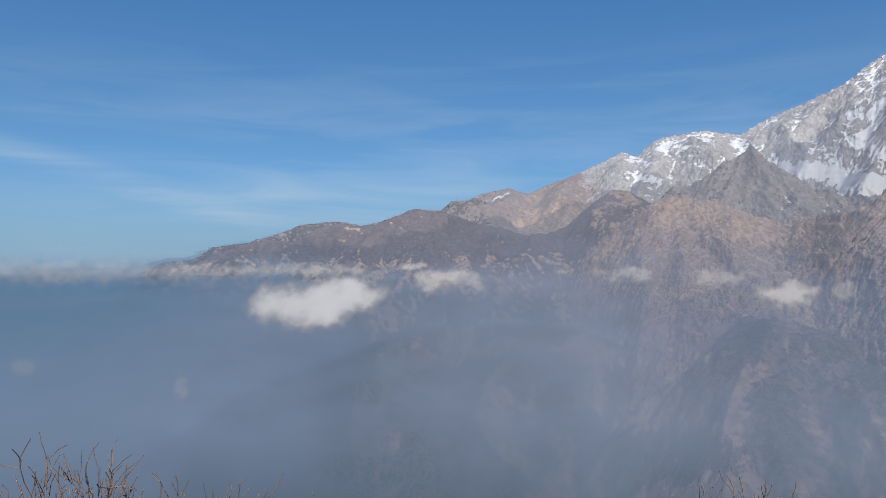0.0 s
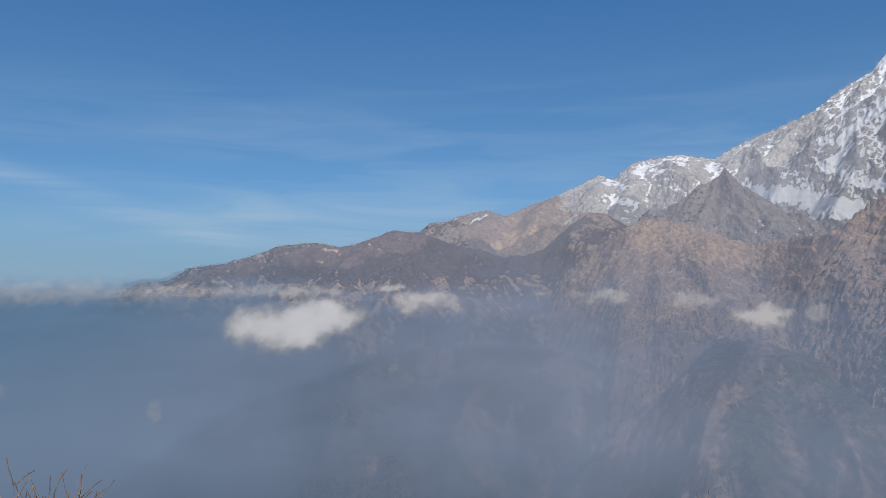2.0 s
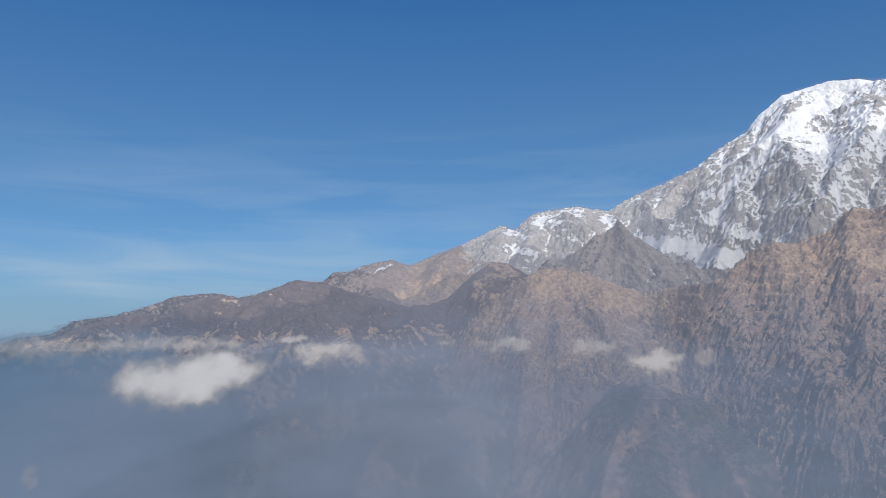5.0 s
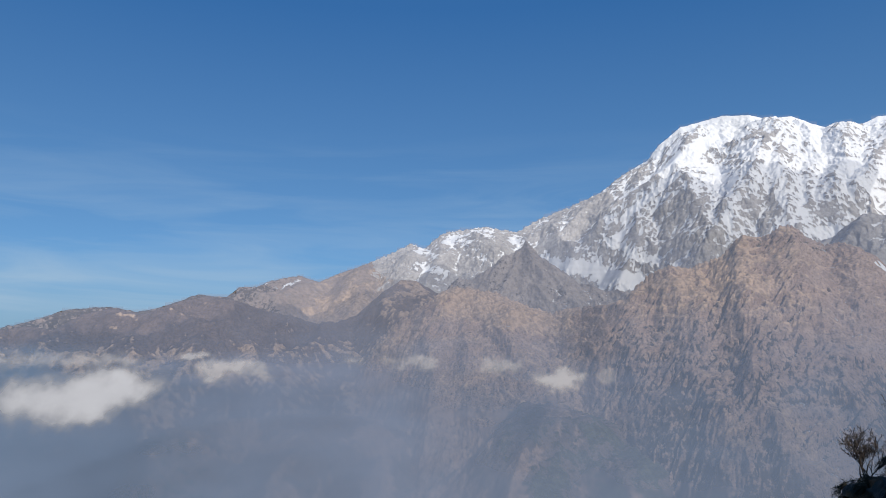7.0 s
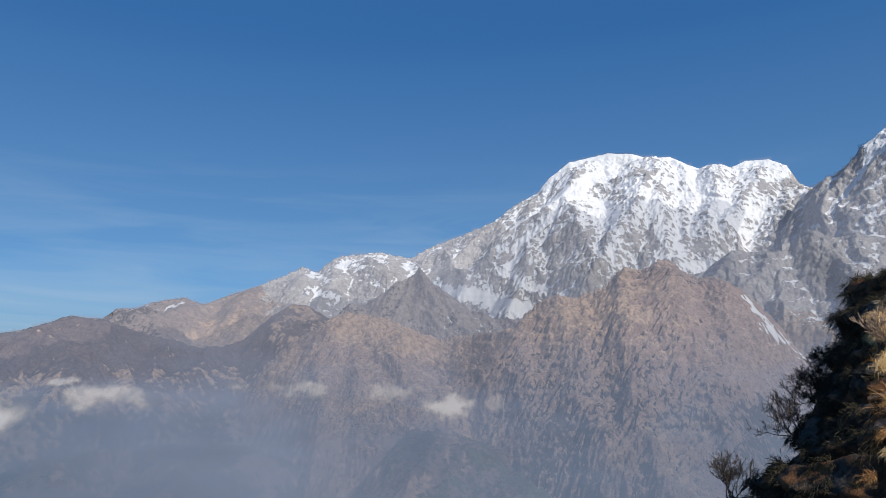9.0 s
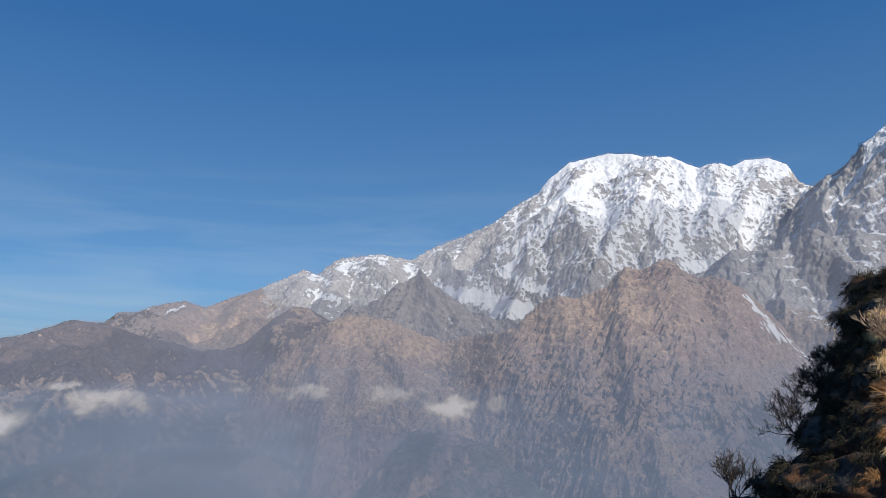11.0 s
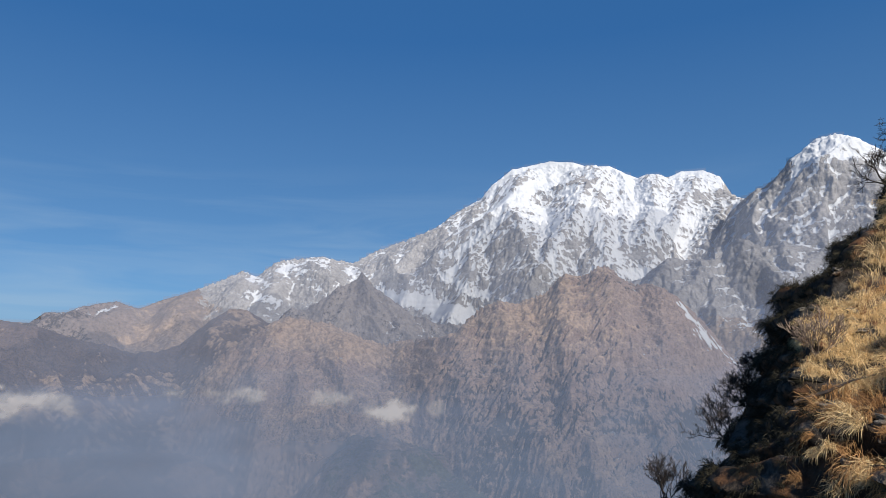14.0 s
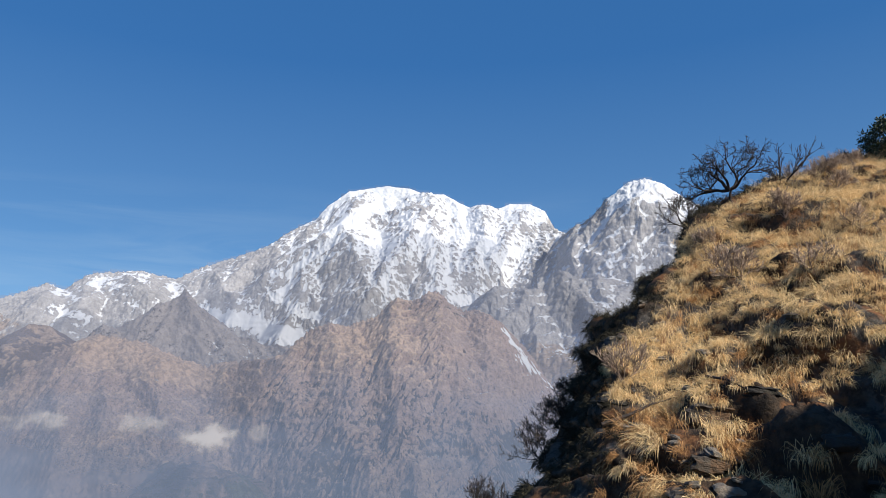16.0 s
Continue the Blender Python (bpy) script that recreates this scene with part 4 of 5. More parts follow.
def hill_rows():
    e = np.array([spot(*p) for p in EDGE])
    s = np.array([spot(*p) for p in SHOULDER])
    n = len(e)
    foot = np.array([spot(55 + 45 * k / (n - 1), -17 + 3 * k / (n - 1), 7.6 - 1.0 * k / (n - 1)) for k in range(n)])
    out = e / np.linalg.norm(e[:, :2], axis=1)[:, None]
    back1 = e + out * np.array([1.0, 1.0, 0]) * 1.2 + np.array([-0.2, 0.3, -0.9])
    back2 = e + out * np.array([1.0, 1.0, 0]) * 6 + np.array([-2, 2, -7.0])
    return [back2, back1, e, s, foot]


def hill_patch(nu, nv):
    rows = hill_rows()
    n = len(rows[0])
    u = np.linspace(0, n - 1, nu)
    rows = [np.stack([np.interp(u, np.arange(n), r[:, k]) for k in range(3)], -1) for r in rows]
    kv = np.array([0.0, 0.06, 0.12, 0.28, 1.0])
    v = np.linspace(0, 1, nv)
    P = np.empty((nu, nv, 3))
    for k in range(3):
        col = np.stack([r[:, k] for r in rows], 0)
        for j, vv in enumerate(v):
            i = min(int(np.searchsorted(kv, vv, side="right")) - 1, 3)
            f = (vv - kv[i]) / (kv[i + 1] - kv[i])
            P[:, j, k] = col[i] * (1 - f) + col[i + 1] * f
    for _ in range(14):                            # round the shoulder
        P[:, 1:-1] = 0.5 * P[:, 1:-1] + 0.25 * (P[:, :-2] + P[:, 2:])
        P[1:-1] = 0.5 * P[1:-1] + 0.25 * (P[:-2] + P[2:])
    du, dv = np.gradient(P, axis=0), np.gradient(P, axis=1)
    N = np.cross(du, dv)
    N /= np.linalg.norm(N, axis=-1)[..., None] + 1e-9
    side = np.sign((N * (np.array(EYE) - P)).sum(-1).mean())
    N *= side
    f = v[None, :] + 0 * P[..., 0]
    x, y, z = P[..., 0], P[..., 1], P[..., 2]
    along = x * 0.55 - y * 0.8
    bump = 0.55 * fbm(along / 1.7, z / 1.1, 5, 5) + 0.6 * fbm(along / 5, z / 4, 2, 15)
    lay = (z - 0.10 * along) / 0.62 + 0.9 * fbm(along / 3, z / 2, 3, 25)
    step = 1 - np.abs((lay % 1.0) - 0.5) * 2          # 1 on a ledge's lip, 0 in the notch below it
    low = smooth(2.5, -1.5, z - EYE[2])
    ledge = (0.42 + 0.3 * low) * smooth(0.15, 0.75 - 0.3 * low, step) * smooth(-0.35, 0.15, fbm(along / 2.2, z / 1.5, 2, 35)) - 0.1
    amp = smooth(0.05, 0.16, f)
    P = P + N * ((bump + ledge - 0.12) * (0.35 + 0.65 * amp) - 0.46 * smooth(0.38, 0.05, f))[..., None]
    return P, N, f, step


HILL_P, HILL_N, HILL_F, HILL_STEP = hill_patch(240, 200)


def hill_material():
    m, nt, out = mat_new("hill_soil_and_rock")
    pos = n_pos(nt)
    big = n_noise(nt, pos, 0.6, 5, 0.6)
    fine = n_noise(nt, pos, 7.0, 8, 0.65)
    rust = n_noise(nt, pos, 1.9, 4, 0.6)
    col = n_mix(nt, n_range(nt, fine, 0.35, 0.65), (0.075, 0.05, 0.033), (0.026, 0.021, 0.017))
    rock = n_mix(nt, n_range(nt, fine, 0.4, 0.62), (0.10, 0.09, 0.08), (0.033, 0.03, 0.028))
    col = n_mix(nt, n_range(nt, big, 0.46, 0.56), col, rock)
    col = n_mix(nt, n_range(nt, rust, 0.50, 0.63, 0.0, 0.85), col, (0.21, 0.098, 0.043))
    principled(nt, out, col, 0.92, n_bump(nt, fine, 1.0, 0.12), 0.2)
    return m


M_HILL = hill_material()
hill = new("near_hillside", grid_mesh("near_hillside", HILL_P[..., 0], HILL_P[..., 1], HILL_P[..., 2], M_HILL))
tagged(hill, "steep near hillside of brown soil and layered dark rock", "hillside", kind="structure")

# ------------------------------------------------------------ plants
def plain_material(name, a, b, rough=0.85, scale=9.0, island=False, spec=0.2, through=0.0):
    m, nt, out = mat_new(name)
    if island:
        fac = nt.nodes.new("ShaderNodeNewGeometry").outputs["Random Per Island"]
    else:
        fac = n_range(nt, n_noise(nt, n_pos(nt), scale, 6, 0.6), 0.35, 0.65)
    col = n_mix(nt, fac, a, b)
    p = principled(nt, out, col, rough, None, spec)
    if through:
        tl = nt.nodes.new("ShaderNodeBsdfTranslucent")
        mx = nt.nodes.new("ShaderNodeMixShader")
        mx.inputs[0].default_value = through
        nt.links.new(col, tl.inputs["Color"])
        nt.links.new(p.outputs[0], mx.inputs[1])
        nt.links.new(tl.outputs[0], mx.inputs[2])
        nt.links.new(mx.outputs[0], out.inputs[0])
    return m


M_STRAW = plain_material("dry_straw_grass", (0.96, 0.74, 0.42), (0.66, 0.46, 0.22), island=True, through=0.25)
M_RUST = plain_material("rust_brown_grass", (0.62, 0.36, 0.155), (0.32, 0.17, 0.072), island=True, through=0.2)
# olive scrub whose near-black colour stands for the flank's shade
M_SHADE_SCRUB = plain_material("olive_shade_scrub", (0.055, 0.047, 0.03), (0.022, 0.02, 0.013), island=True, through=0.1)
M_TWIG = plain_material("dark_bark", (0.055, 0.043, 0.038), (0.028, 0.023, 0.021))
M_PALE_TWIG = plain_material("pale_twigs", (0.38, 0.29, 0.22), (0.20, 0.145, 0.115))
M_LEAF = plain_material("dark_evergreen_leaves", (0.035, 0.055, 0.022), (0.015, 0.025, 0.012), island=True, rough=0.5, spec=0.4)


def tri_mesh(name, verts, faces, material, smooth_shade=False):
    me = bpy.data.meshes.new(name)
    verts = np.asarray(verts, np.float32)
    faces = np.asarray(faces, np.int32)
    k = faces.shape[1]
    me.vertices.add(len(verts))
    me.vertices.foreach_set("co", verts.ravel())
    me.loops.add(faces.size)
    me.loops.foreach_set("vertex_index", faces.ravel())
    me.polygons.add(len(faces))
    me.polygons.foreach_set("loop_start", np.arange(0, faces.size, k, dtype=np.int32))
    me.polygons.foreach_set("loop_total", np.full(len(faces), k, dtype=np.int32))
    me.update(calc_edges=True)
    me.polygons.foreach_set("use_smooth", np.full(len(faces), smooth_shade))
    me.materials.append(material)
    return me


def tufts_mesh(name, roots, normals, length, blades, width, material, rng, droop=1.0, lift=0.7):
    """Clumps of bent blades: each root carries a dense mop that arches out on all sides and hangs downhill."""
    n = len(roots)
    P = np.repeat(roots, blades, 0)
    N = np.repeat(normals, blades, 0)
    m = len(P)
    Ln = np.repeat(length, blades) * (0.35 + 0.75 * rng.uniform(0, 1, m) ** 0.7)
    out = rng.normal(0, 1, (m, 3))
    out -= N * (out * N).sum(1)[:, None]
    out /= np.linalg.norm(out, axis=1)[:, None] + 1e-9
    sweep = rng.normal(0, 0.5, (n, 3))             # each clump is combed its own way
    sweep = np.repeat(sweep - normals * (sweep * normals).sum(1)[:, None], blades, 0)
    P = P + out * (rng.uniform(0, 0.30, m) * np.repeat(length, blades))[:, None]
    down = np.array([0, 0, -1.0]) + N * N[:, 2:3]
    D = N * (lift * rng.uniform(0.4, 1.4, m))[:, None] + np.array([0, 0, 0.35]) + out * rng.uniform(0.1, 0.6, m)[:, None] + down * 0.5 + 0.6 * sweep
    D /= np.linalg.norm(D, axis=1)[:, None]
    side = np.cross(D, rng.normal(0, 1, (m, 3)))
    side /= np.linalg.norm(side, axis=1)[:, None] + 1e-9
    fall = (droop * rng.uniform(0.4, 1.4, m))[:, None]
    rows = [P]
    for share, sag in ((0.36, 0.0), (0.34, 0.7), (0.34, 1.9)):
        d = D + np.array([0, 0, -1.0]) * fall * sag + rng.normal(0, 0.10, (m, 3))
        d /= np.linalg.norm(d, axis=1)[:, None]
        rows.append(rows[-1] + d * (Ln * share)[:, None])
    w = side * (width * rng.uniform(0.6, 1.3, m) / 2)[:, None]
    V = np.stack([rows[0], rows[1] - w, rows[1] + w, rows[2] - w * 0.8, rows[2] + w * 0.8, rows[3]], 1)
    base = (np.arange(m) * 6)[:, None]
    F = np.concatenate([base + np.array(t)[None] for t in ((0, 2, 1), (1, 2, 4), (1, 4, 3), (3, 4, 5))], 0)
    return tri_mesh(name, V.reshape(-1, 3), F, material)


def spaced(p, gap):
    """Indices of places that keep at least their gap from one another."""
    kept = []
    Q = np.empty((0, 3))
    for k in range(len(p)):
        if not len(Q) or ((Q - p[k]) ** 2).sum(1).min() > gap[k] ** 2:
            kept.append(k)
            Q = p[kept]
    return np.array(kept, int)


def hill_pick(rng, count, keep):
    """Random places on the hillside, evenly by area, where keep(u, v, place) holds."""
    nu, nv = HILL_F.shape
    d1 = HILL_P[1:, :-1] - HILL_P[:-1, :-1]
    d2 = HILL_P[:-1, 1:] - HILL_P[:-1, :-1]
    area = np.linalg.norm(np.cross(d1, d2), axis=-1).ravel()
    c = rng.choice(len(area), count, p=area / area.sum())
    i, j = c // (nv - 1), c % (nv - 1)
    f, g = rng.uniform(0, 1, (2, count, 1))
    p = HILL_P[i, j] + d1[i, j] * f + d2[i, j] * g
    ok = keep(i / (nu - 1), HILL_F[i, j], p, HILL_STEP[i, j])
    return p[ok], HILL_N[i, j][ok]


def grass():
    rng = np.random.RandomState(12)
    az = lambda p: np.degrees(np.arctan2(p[:, 0], p[:, 1]))

    def patch(p):
        a = p[:, 0] * 0.55 - p[:, 1] * 0.8
        return fbm(a / 1.6, p[:, 2] / 0.9, 3, 61)

    def bare(p):      # rock shows lower down
        el = np.degrees(np.arctan2(p[:, 2] - EYE[2], np.hypot(p[:, 0], p[:, 1])))
        return 0.55 * smooth(4.5, -1.5, el) * (0.25 + 0.75 * smooth(66, 60, az(p)))

    def holes(p):
        a = p[:, 0] * 0.55 - p[:, 1] * 0.8
        return fbm(a / 0.75, p[:, 2] / 0.45, 3, 66)

    def flank(p):     # degrees to the right of the shoulder
        el = np.degrees(np.arctan2(p[:, 2] - EYE[2], np.hypot(p[:, 0], p[:, 1])))
        return az(p) - np.interp(el, [q[1] for q in SHOULDER], [q[0] for q in SHOULDER]) + 0.7 * patch(p) - 1.5 * smooth(1.0, -3.0, el)

    def sparse(p):    # pale grass thinned inside the cast shadow, to darken it there
        el = np.degrees(np.arctan2(p[:, 2] - EYE[2], np.hypot(p[:, 0], p[:, 1])))
        line = np.interp(az(p), [60, 62, 64.4, 66.2, 69, 71, 72.2, 74, 77], [-9.8, -6.5, -3.5, -2, -1.2, 0.8, 2.6, 3.7, 4.2])
        return (el < line) & (rng.uniform(0, 1, len(p)) < 0.78)

    lit = lambda u, v, p, step: ((flank(p) > 0.8) & ~sparse(p) & (v < 0.97) & (patch(p) > -0.46 + 0.34 * bare(p)) & (holes(p) > -0.31 + 0.42 * bare(p)) & (az(p) < 78) & (az(p) > 48)
                                 & ((step > 0.12 + 0.36 * bare(p)) | (patch(p) > 0.15)))
    p, n = hill_pick(rng, 34000, lit)
    far = np.linalg.norm(p[:, :2], axis=1)
    size = (0.26 + 0.44 * rng.uniform(0, 1, len(p)) ** 1.5) * np.clip(far / 16, 0.66, 1.15)
    k = spaced(p, size * 0.48)
    p, n, size = p[k], n[k], size[k]
    kind = rng.uniform(0, 1, len(p)) + 0.5 * patch(p)
    rusty = kind < 0.14 + 0.85 * bare(p)
    for name, label, sel, mat in (("straw_grass", "dry golden grass tufts drooping over the hillside", ~rusty, M_STRAW),
                                  ("rust_grass", "rust-brown dead grass tufts on the hillside", rusty, M_RUST)):
        ob = new(name, tufts_mesh(name, p[sel], n[sel], size[sel], 104, 0.0058, mat, rng, droop=1.5, lift=0.5))
        tagged(ob, label, "grass", kind="stuff")
    # scrub covers the flank, with the shade put into its colour
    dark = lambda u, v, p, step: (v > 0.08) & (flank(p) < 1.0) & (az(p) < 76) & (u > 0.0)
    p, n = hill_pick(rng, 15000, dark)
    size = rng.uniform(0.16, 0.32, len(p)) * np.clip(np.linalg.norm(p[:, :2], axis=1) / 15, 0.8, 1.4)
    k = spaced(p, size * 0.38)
    ob = new("flank_shade_scrub", tufts_mesh("flank_shade_scrub", p[k], n[k], size[k], 38, 0.0085, M_SHADE_SCRUB, rng, droop=1.5, lift=0.6))
    tagged(ob, "olive scrub and grass on the shaded flank, darkened as shade", "scrub", kind="stuff")


grass()


def grow(rng, start, heading, length, radius, levels, spread=0.7, up=0.15, kids=(2, 4), wander=0.25, shrink=0.68):
    """Tapered branch segments as (from, to, radius, radius, level)."""
    segs = []

    def go(p, d, ln, r, lv):
        steps = 4 if lv == 0 else 3
        ends = []
        for k in range(steps):
            d = d + Vector(rng.normal(0, wander, 3)) + Vector((0, 0, up))
            d.normalize()
            q = p + d * (ln / steps)
            r1 = r * (0.86 if lv < levels else 0.7)
            segs.append((p.copy(), q.copy(), r, r1, lv))
            p, r = q, r1
            ends.append((p.copy(), d.copy(), r))
        if lv >= levels:
            return
        for k in range(rng.randint(kids[0], kids[1] + 1)):
            b, bd, br = ends[rng.randint(max(0, steps - 3), steps)]
            side = Vector(rng.normal(0, 1, 3))
            nd = (bd + side.normalized() * spread).normalized()
            go(b, nd, ln * shrink * rng.uniform(0.7, 1.15), br * rng.uniform(0.55, 0.8), lv + 1)
        go(p, d, ln * shrink, r, lv + 1)

    go(Vector(start), Vector(heading).normalized(), length, radius, 0)
    return segs


def tubes(name, segs, material, sides=5, least=0.004):
    V, F = [], []
    for p, q, r0, r1, lv in segs:
        d = (q - p).normalized()
        a = d.orthogonal().normalized()
        b = d.cross(a)
        n = sides if lv < 2 else 3
        o = len(V)
        for c, r in ((p, max(r0, least)), (q, max(r1, least))):
            for k in range(n):
                t = 2 * math.pi * k / n
                V.append(c + (a * math.cos(t) + b * math.sin(t)) * r)
        for k in range(n):
            F.append((o + k, o + (k + 1) % n, o + n + (k + 1) % n, o + n + k))
    return tri_mesh(name, [tuple(v) for v in V], F, material, True)


def bare_plant(name, label, category, base, stems, material, seed, thin=0.004, group="", tall=None, fork=None, bud=0.0, **kw):
    """A leafless tree or bush: stems with their limbs as one part, the fine twigs as another."""
    rng = np.random.RandomState(seed)
    top = new(name)
    top.location = base
    tagged(top, label, category, group)
    segs = [grow(rng, fork if k and fork else (0, 0, 0), heading, length, radius, levels, **kw) for k, (heading, length, radius, levels) in enumerate(stems)]
    if tall:                                       # stretched to its full height
        f = tall / max(s[1].z for stem in segs for s in stem)
        segs = [[(a * f, b * f, r0, r1, lv) for a, b, r0, r1, lv in stem] for stem in segs]
    cut = max(s[4] for stem in segs for s in stem) - 1
    for stem in segs:
        thick = [s for s in stem if s[4] < max(cut, 1)]
        ob = new("stem" if len(stems) > 1 else "trunk", tubes("stem", thick, material, least=thin))
        ob.parent = top
    ob = new("crown", tubes("crown", [s for stem in segs for s in stem if s[4] >= max(cut, 1)], material, least=thin))
    ob.parent = top
    if bud:                                        # a pale swollen bud at each twig's end
        tips = np.array([s[1] for stem in segs for s in stem if s[4] == cut + 1])
        tips = tips[rng.uniform(0, 1, len(tips)) < 0.25]
        star = np.array([(1, 0, 0), (-1, 0, 0), (0, 1, 0), (0, -1, 0), (0, 0, 1.7), (0, 0, -1.7)]) * bud
        V = (tips[:, None] + star[None]).reshape(-1, 3)
        F = np.array([(0, 2, 4), (2, 1, 4), (1, 3, 4), (3, 0, 4), (2, 0, 5), (1, 2, 5), (3, 1, 5), (0, 3, 5)])
        ob = new("buds", tri_mesh("buds", V, (F[None] + 6 * np.arange(len(tips))[:, None, None]).reshape(-1, 3), M_PALE_TWIG, True))
        tagged(ob, "pale swollen leaf buds", kind="stuff")
        ob.parent = top
    return top


def hill_at(az, el):
    """The place and the outward way of the hillside in a direction from the viewpoint."""
    d = np.array(spot(az, el, 1.0)) - np.array(EYE)
    d /= np.linalg.norm(d)
    v = HILL_P - np.array(EYE)
    r = np.linalg.norm(v, axis=-1)
    score = (v @ d) / r
    near = score > np.cos(0.012)
    pick = np.where(near, r, 1e9) if near.any() else -score
    i = np.unravel_index(np.argmin(pick), r.shape)
    return Vector(HILL_P[i]), Vector(HILL_N[i])


def across(az):
    return Vector((math.cos(radians(az)), -math.sin(radians(az)), 0))


UP = Vector((0, 0, 1))
R66 = across(66)
base, _ = hill_at(65.2, 15.3)
bare_plant("bare_tree", "leafless dark gnarled tree on the grassy crest", "tree", base - UP * 0.15,
           [(0.05 * R66 + UP, 0.62, 0.10, 0), (-1.3 * R66 + 0.55 * UP, 0.62, 0.05, 5), (-0.35 * R66 + UP, 0.62, 0.06, 5), (0.35 * R66 + UP, 0.6, 0.05, 5),
            (1.1 * R66 + 0.6 * UP, 0.75, 0.048, 5), (1.6 * R66 + 0.35 * UP, 0.8, 0.045, 5), (-1.7 * R66 - 0.05 * UP, 0.7, 0.042, 5)],
           M_TWIG, 5, tall=2.3, fork=Vector((0.0, 0.0, 0.55)), thin=0.0045, spread=1.0, up=0.03, kids=(2, 3), wander=0.34, shrink=0.66)
base, _ = hill_at(69.4, 16.2)
bare_plant("slender_bare_tree", "small slender leafless tree on the grassy crest", "tree", base - UP * 0.1,
           [(0.2 * R66 + UP, 0.62, 0.045, 3), (1.0 * R66 + UP, 0.75, 0.035, 3)], M_TWIG, 8, thin=0.006, spread=0.6, up=0.08, wander=0.2)
base, _ = hill_at(61.4, 14.2)
bare_plant("bare_bush", "leafless dark bush at the edge of the crest", "bush", base - UP * 0.1,
           [(h * R66 + UP, 0.5, 0.022, 3) for h in (-1.4, -0.9, -0.5, 0.1, 0.5)], M_TWIG, 9, thin=0.006, spread=0.75, up=0.06, group="bare bushes on the hillside")
for k, (az, el) in enumerate(((71.0, 16.4), (71.9, 16.4), (72.7, 16.5), (73.5, 16.7), (70.4, 16.3))):
    base, _ = hill_at(az, el)
    bare_plant("pale_shrub", "pale leafless shrub growing on the crest", "shrub", base - UP * 0.1,
               [(h * R66 + UP, 0.32, 0.007, 3) for h in (-0.9, -0.6, -0.3, 0.0, 0.3, 0.6, 0.9)], M_PALE_TWIG, 20 + k, thin=0.0035, spread=0.5, up=0.12, group="pale shrubs on the crest")
for k, (az, el, size, lean) in enumerate(((45.3, -7.4, 0.34, 0.0), (50.4, -3.0, 0.36, -0.9), (51.1, -1.2, 0.32, -0.9), (52.2, 1.5, 0.22, -0.9), (51.6, -0.2, 0.26, -0.8))):
    base, _ = hill_at(az, el)
    bare_plant("bare_bush", "leafless dark bush clinging to the shaded flank", "bush", base - UP * 0.1,
               [((h + lean) * across(49) + UP, size * 0.92, 0.012, 4) for h in (-0.8, -0.4, 0.0, 0.4, 0.8)], M_TWIG, 40 + k, thin=0.0032, spread=0.75, up=0.10, kids=(2, 3), group="bare bushes on the hillside")
for k, (az, el, size) in enumerate(((68.6, 14.2, 0.30), (69.3, 13.9, 0.28), (64.5, 10.3, 0.28), (66.0, 9.7, 0.3), (70.0, 9.3, 0.3), (73.5, 12.5, 0.3), (63.2, 12.0, 0.26), (72.5, 15.3, 0.3))):
    base, n = hill_at(az, el)
    bare_plant("twiggy_shrub", "low brown twiggy shrub among the dry grass", "shrub", base,
               [(h * R66 + g * across(-24) + UP, size, 0.010, 3) for h, g in ((-1, 0), (-0.5, 0.5), (0, -0.6), (0.5, 0.4), (1, -0.2), (0.2, 0.9), (-0.3, -0.9))], M_PALE_TWIG, 60 + k, thin=0.006,
               spread=0.6, up=0.1, group="brown shrubs in the grass")
base, n = hill_at(56.6, 2.4)
bare_plant("dead_bush", "dead grey twig bush on the rock ledge", "bush", base,
           [(h * across(57) + UP + n * 0.4, 0.32, 0.009, 3) for h in (-0.9, -0.5, -0.2, 0.1, 0.4, 0.7)], M_PALE_TWIG, 80, thin=0.005, spread=0.45, up=0.1)


def ground_bush(az, r, tip_el, wide, seed, label):
    """A leafless shrub below the viewpoint whose tips reach up to the given height."""
    x, y = polar(az, r)
    s = x * math.sin(radians(-20)) + y * math.cos(radians(-20))
    z = -0.62 * max(s - 1.2, 0)
    tall = EYE[2] + r * math.tan(radians(tip_el)) - z
    a = across(az)
    rng = np.random.RandomState(seed)
    stems = [(a * h + UP * 1.6, tall * 0.40 * rng.uniform(0.85, 1.05), 0.016, 4) for h in np.linspace(-wide, wide, 8)]
    bare_plant("leafless_shrub", label, "shrub", (x, y, z - 0.05), stems, M_BUD, seed, tall=tall, thin=0.003, spread=0.8, up=0.12, kids=(2, 2), wander=0.22, shrink=0.62, group="shrubs below the viewpoint", bud=0.0038)


M_BUD = plain_material("grey_brown_twigs", (0.24, 0.17, 0.14), (0.11, 0.08, 0.07))
ground_bush(-28.0, 4.2, -11.5, 0.42, 101, "leafless grey-brown shrub with budded twigs below the viewpoint")
ground_bush(-23.5, 4.4, -12.7, 0.40, 102, "leafless grey-brown shrub with budded twigs below the viewpoint")
ground_bush(-30.5, 4.0, -13.0, 0.40, 106, "leafless grey-brown shrub with budded twigs below the viewpoint")
ground_bush(-26.2, 4.8, -12.4, 0.40, 107, "leafless grey-brown shrub with budded twigs below the viewpoint")
ground_bush(21.6, 5.0, -13.6, 0.22, 103, "leafless reddish shrub on the slope below the viewpoint")
ground_bush(24.6, 5.2, -14.0, 0.25, 104, "leafless reddish shrub on the slope below the viewpoint")
ground_bush(30.0, 5.2, -14.8, 0.15, 105, "leafless reddish shrub on the slope below the viewpoint")


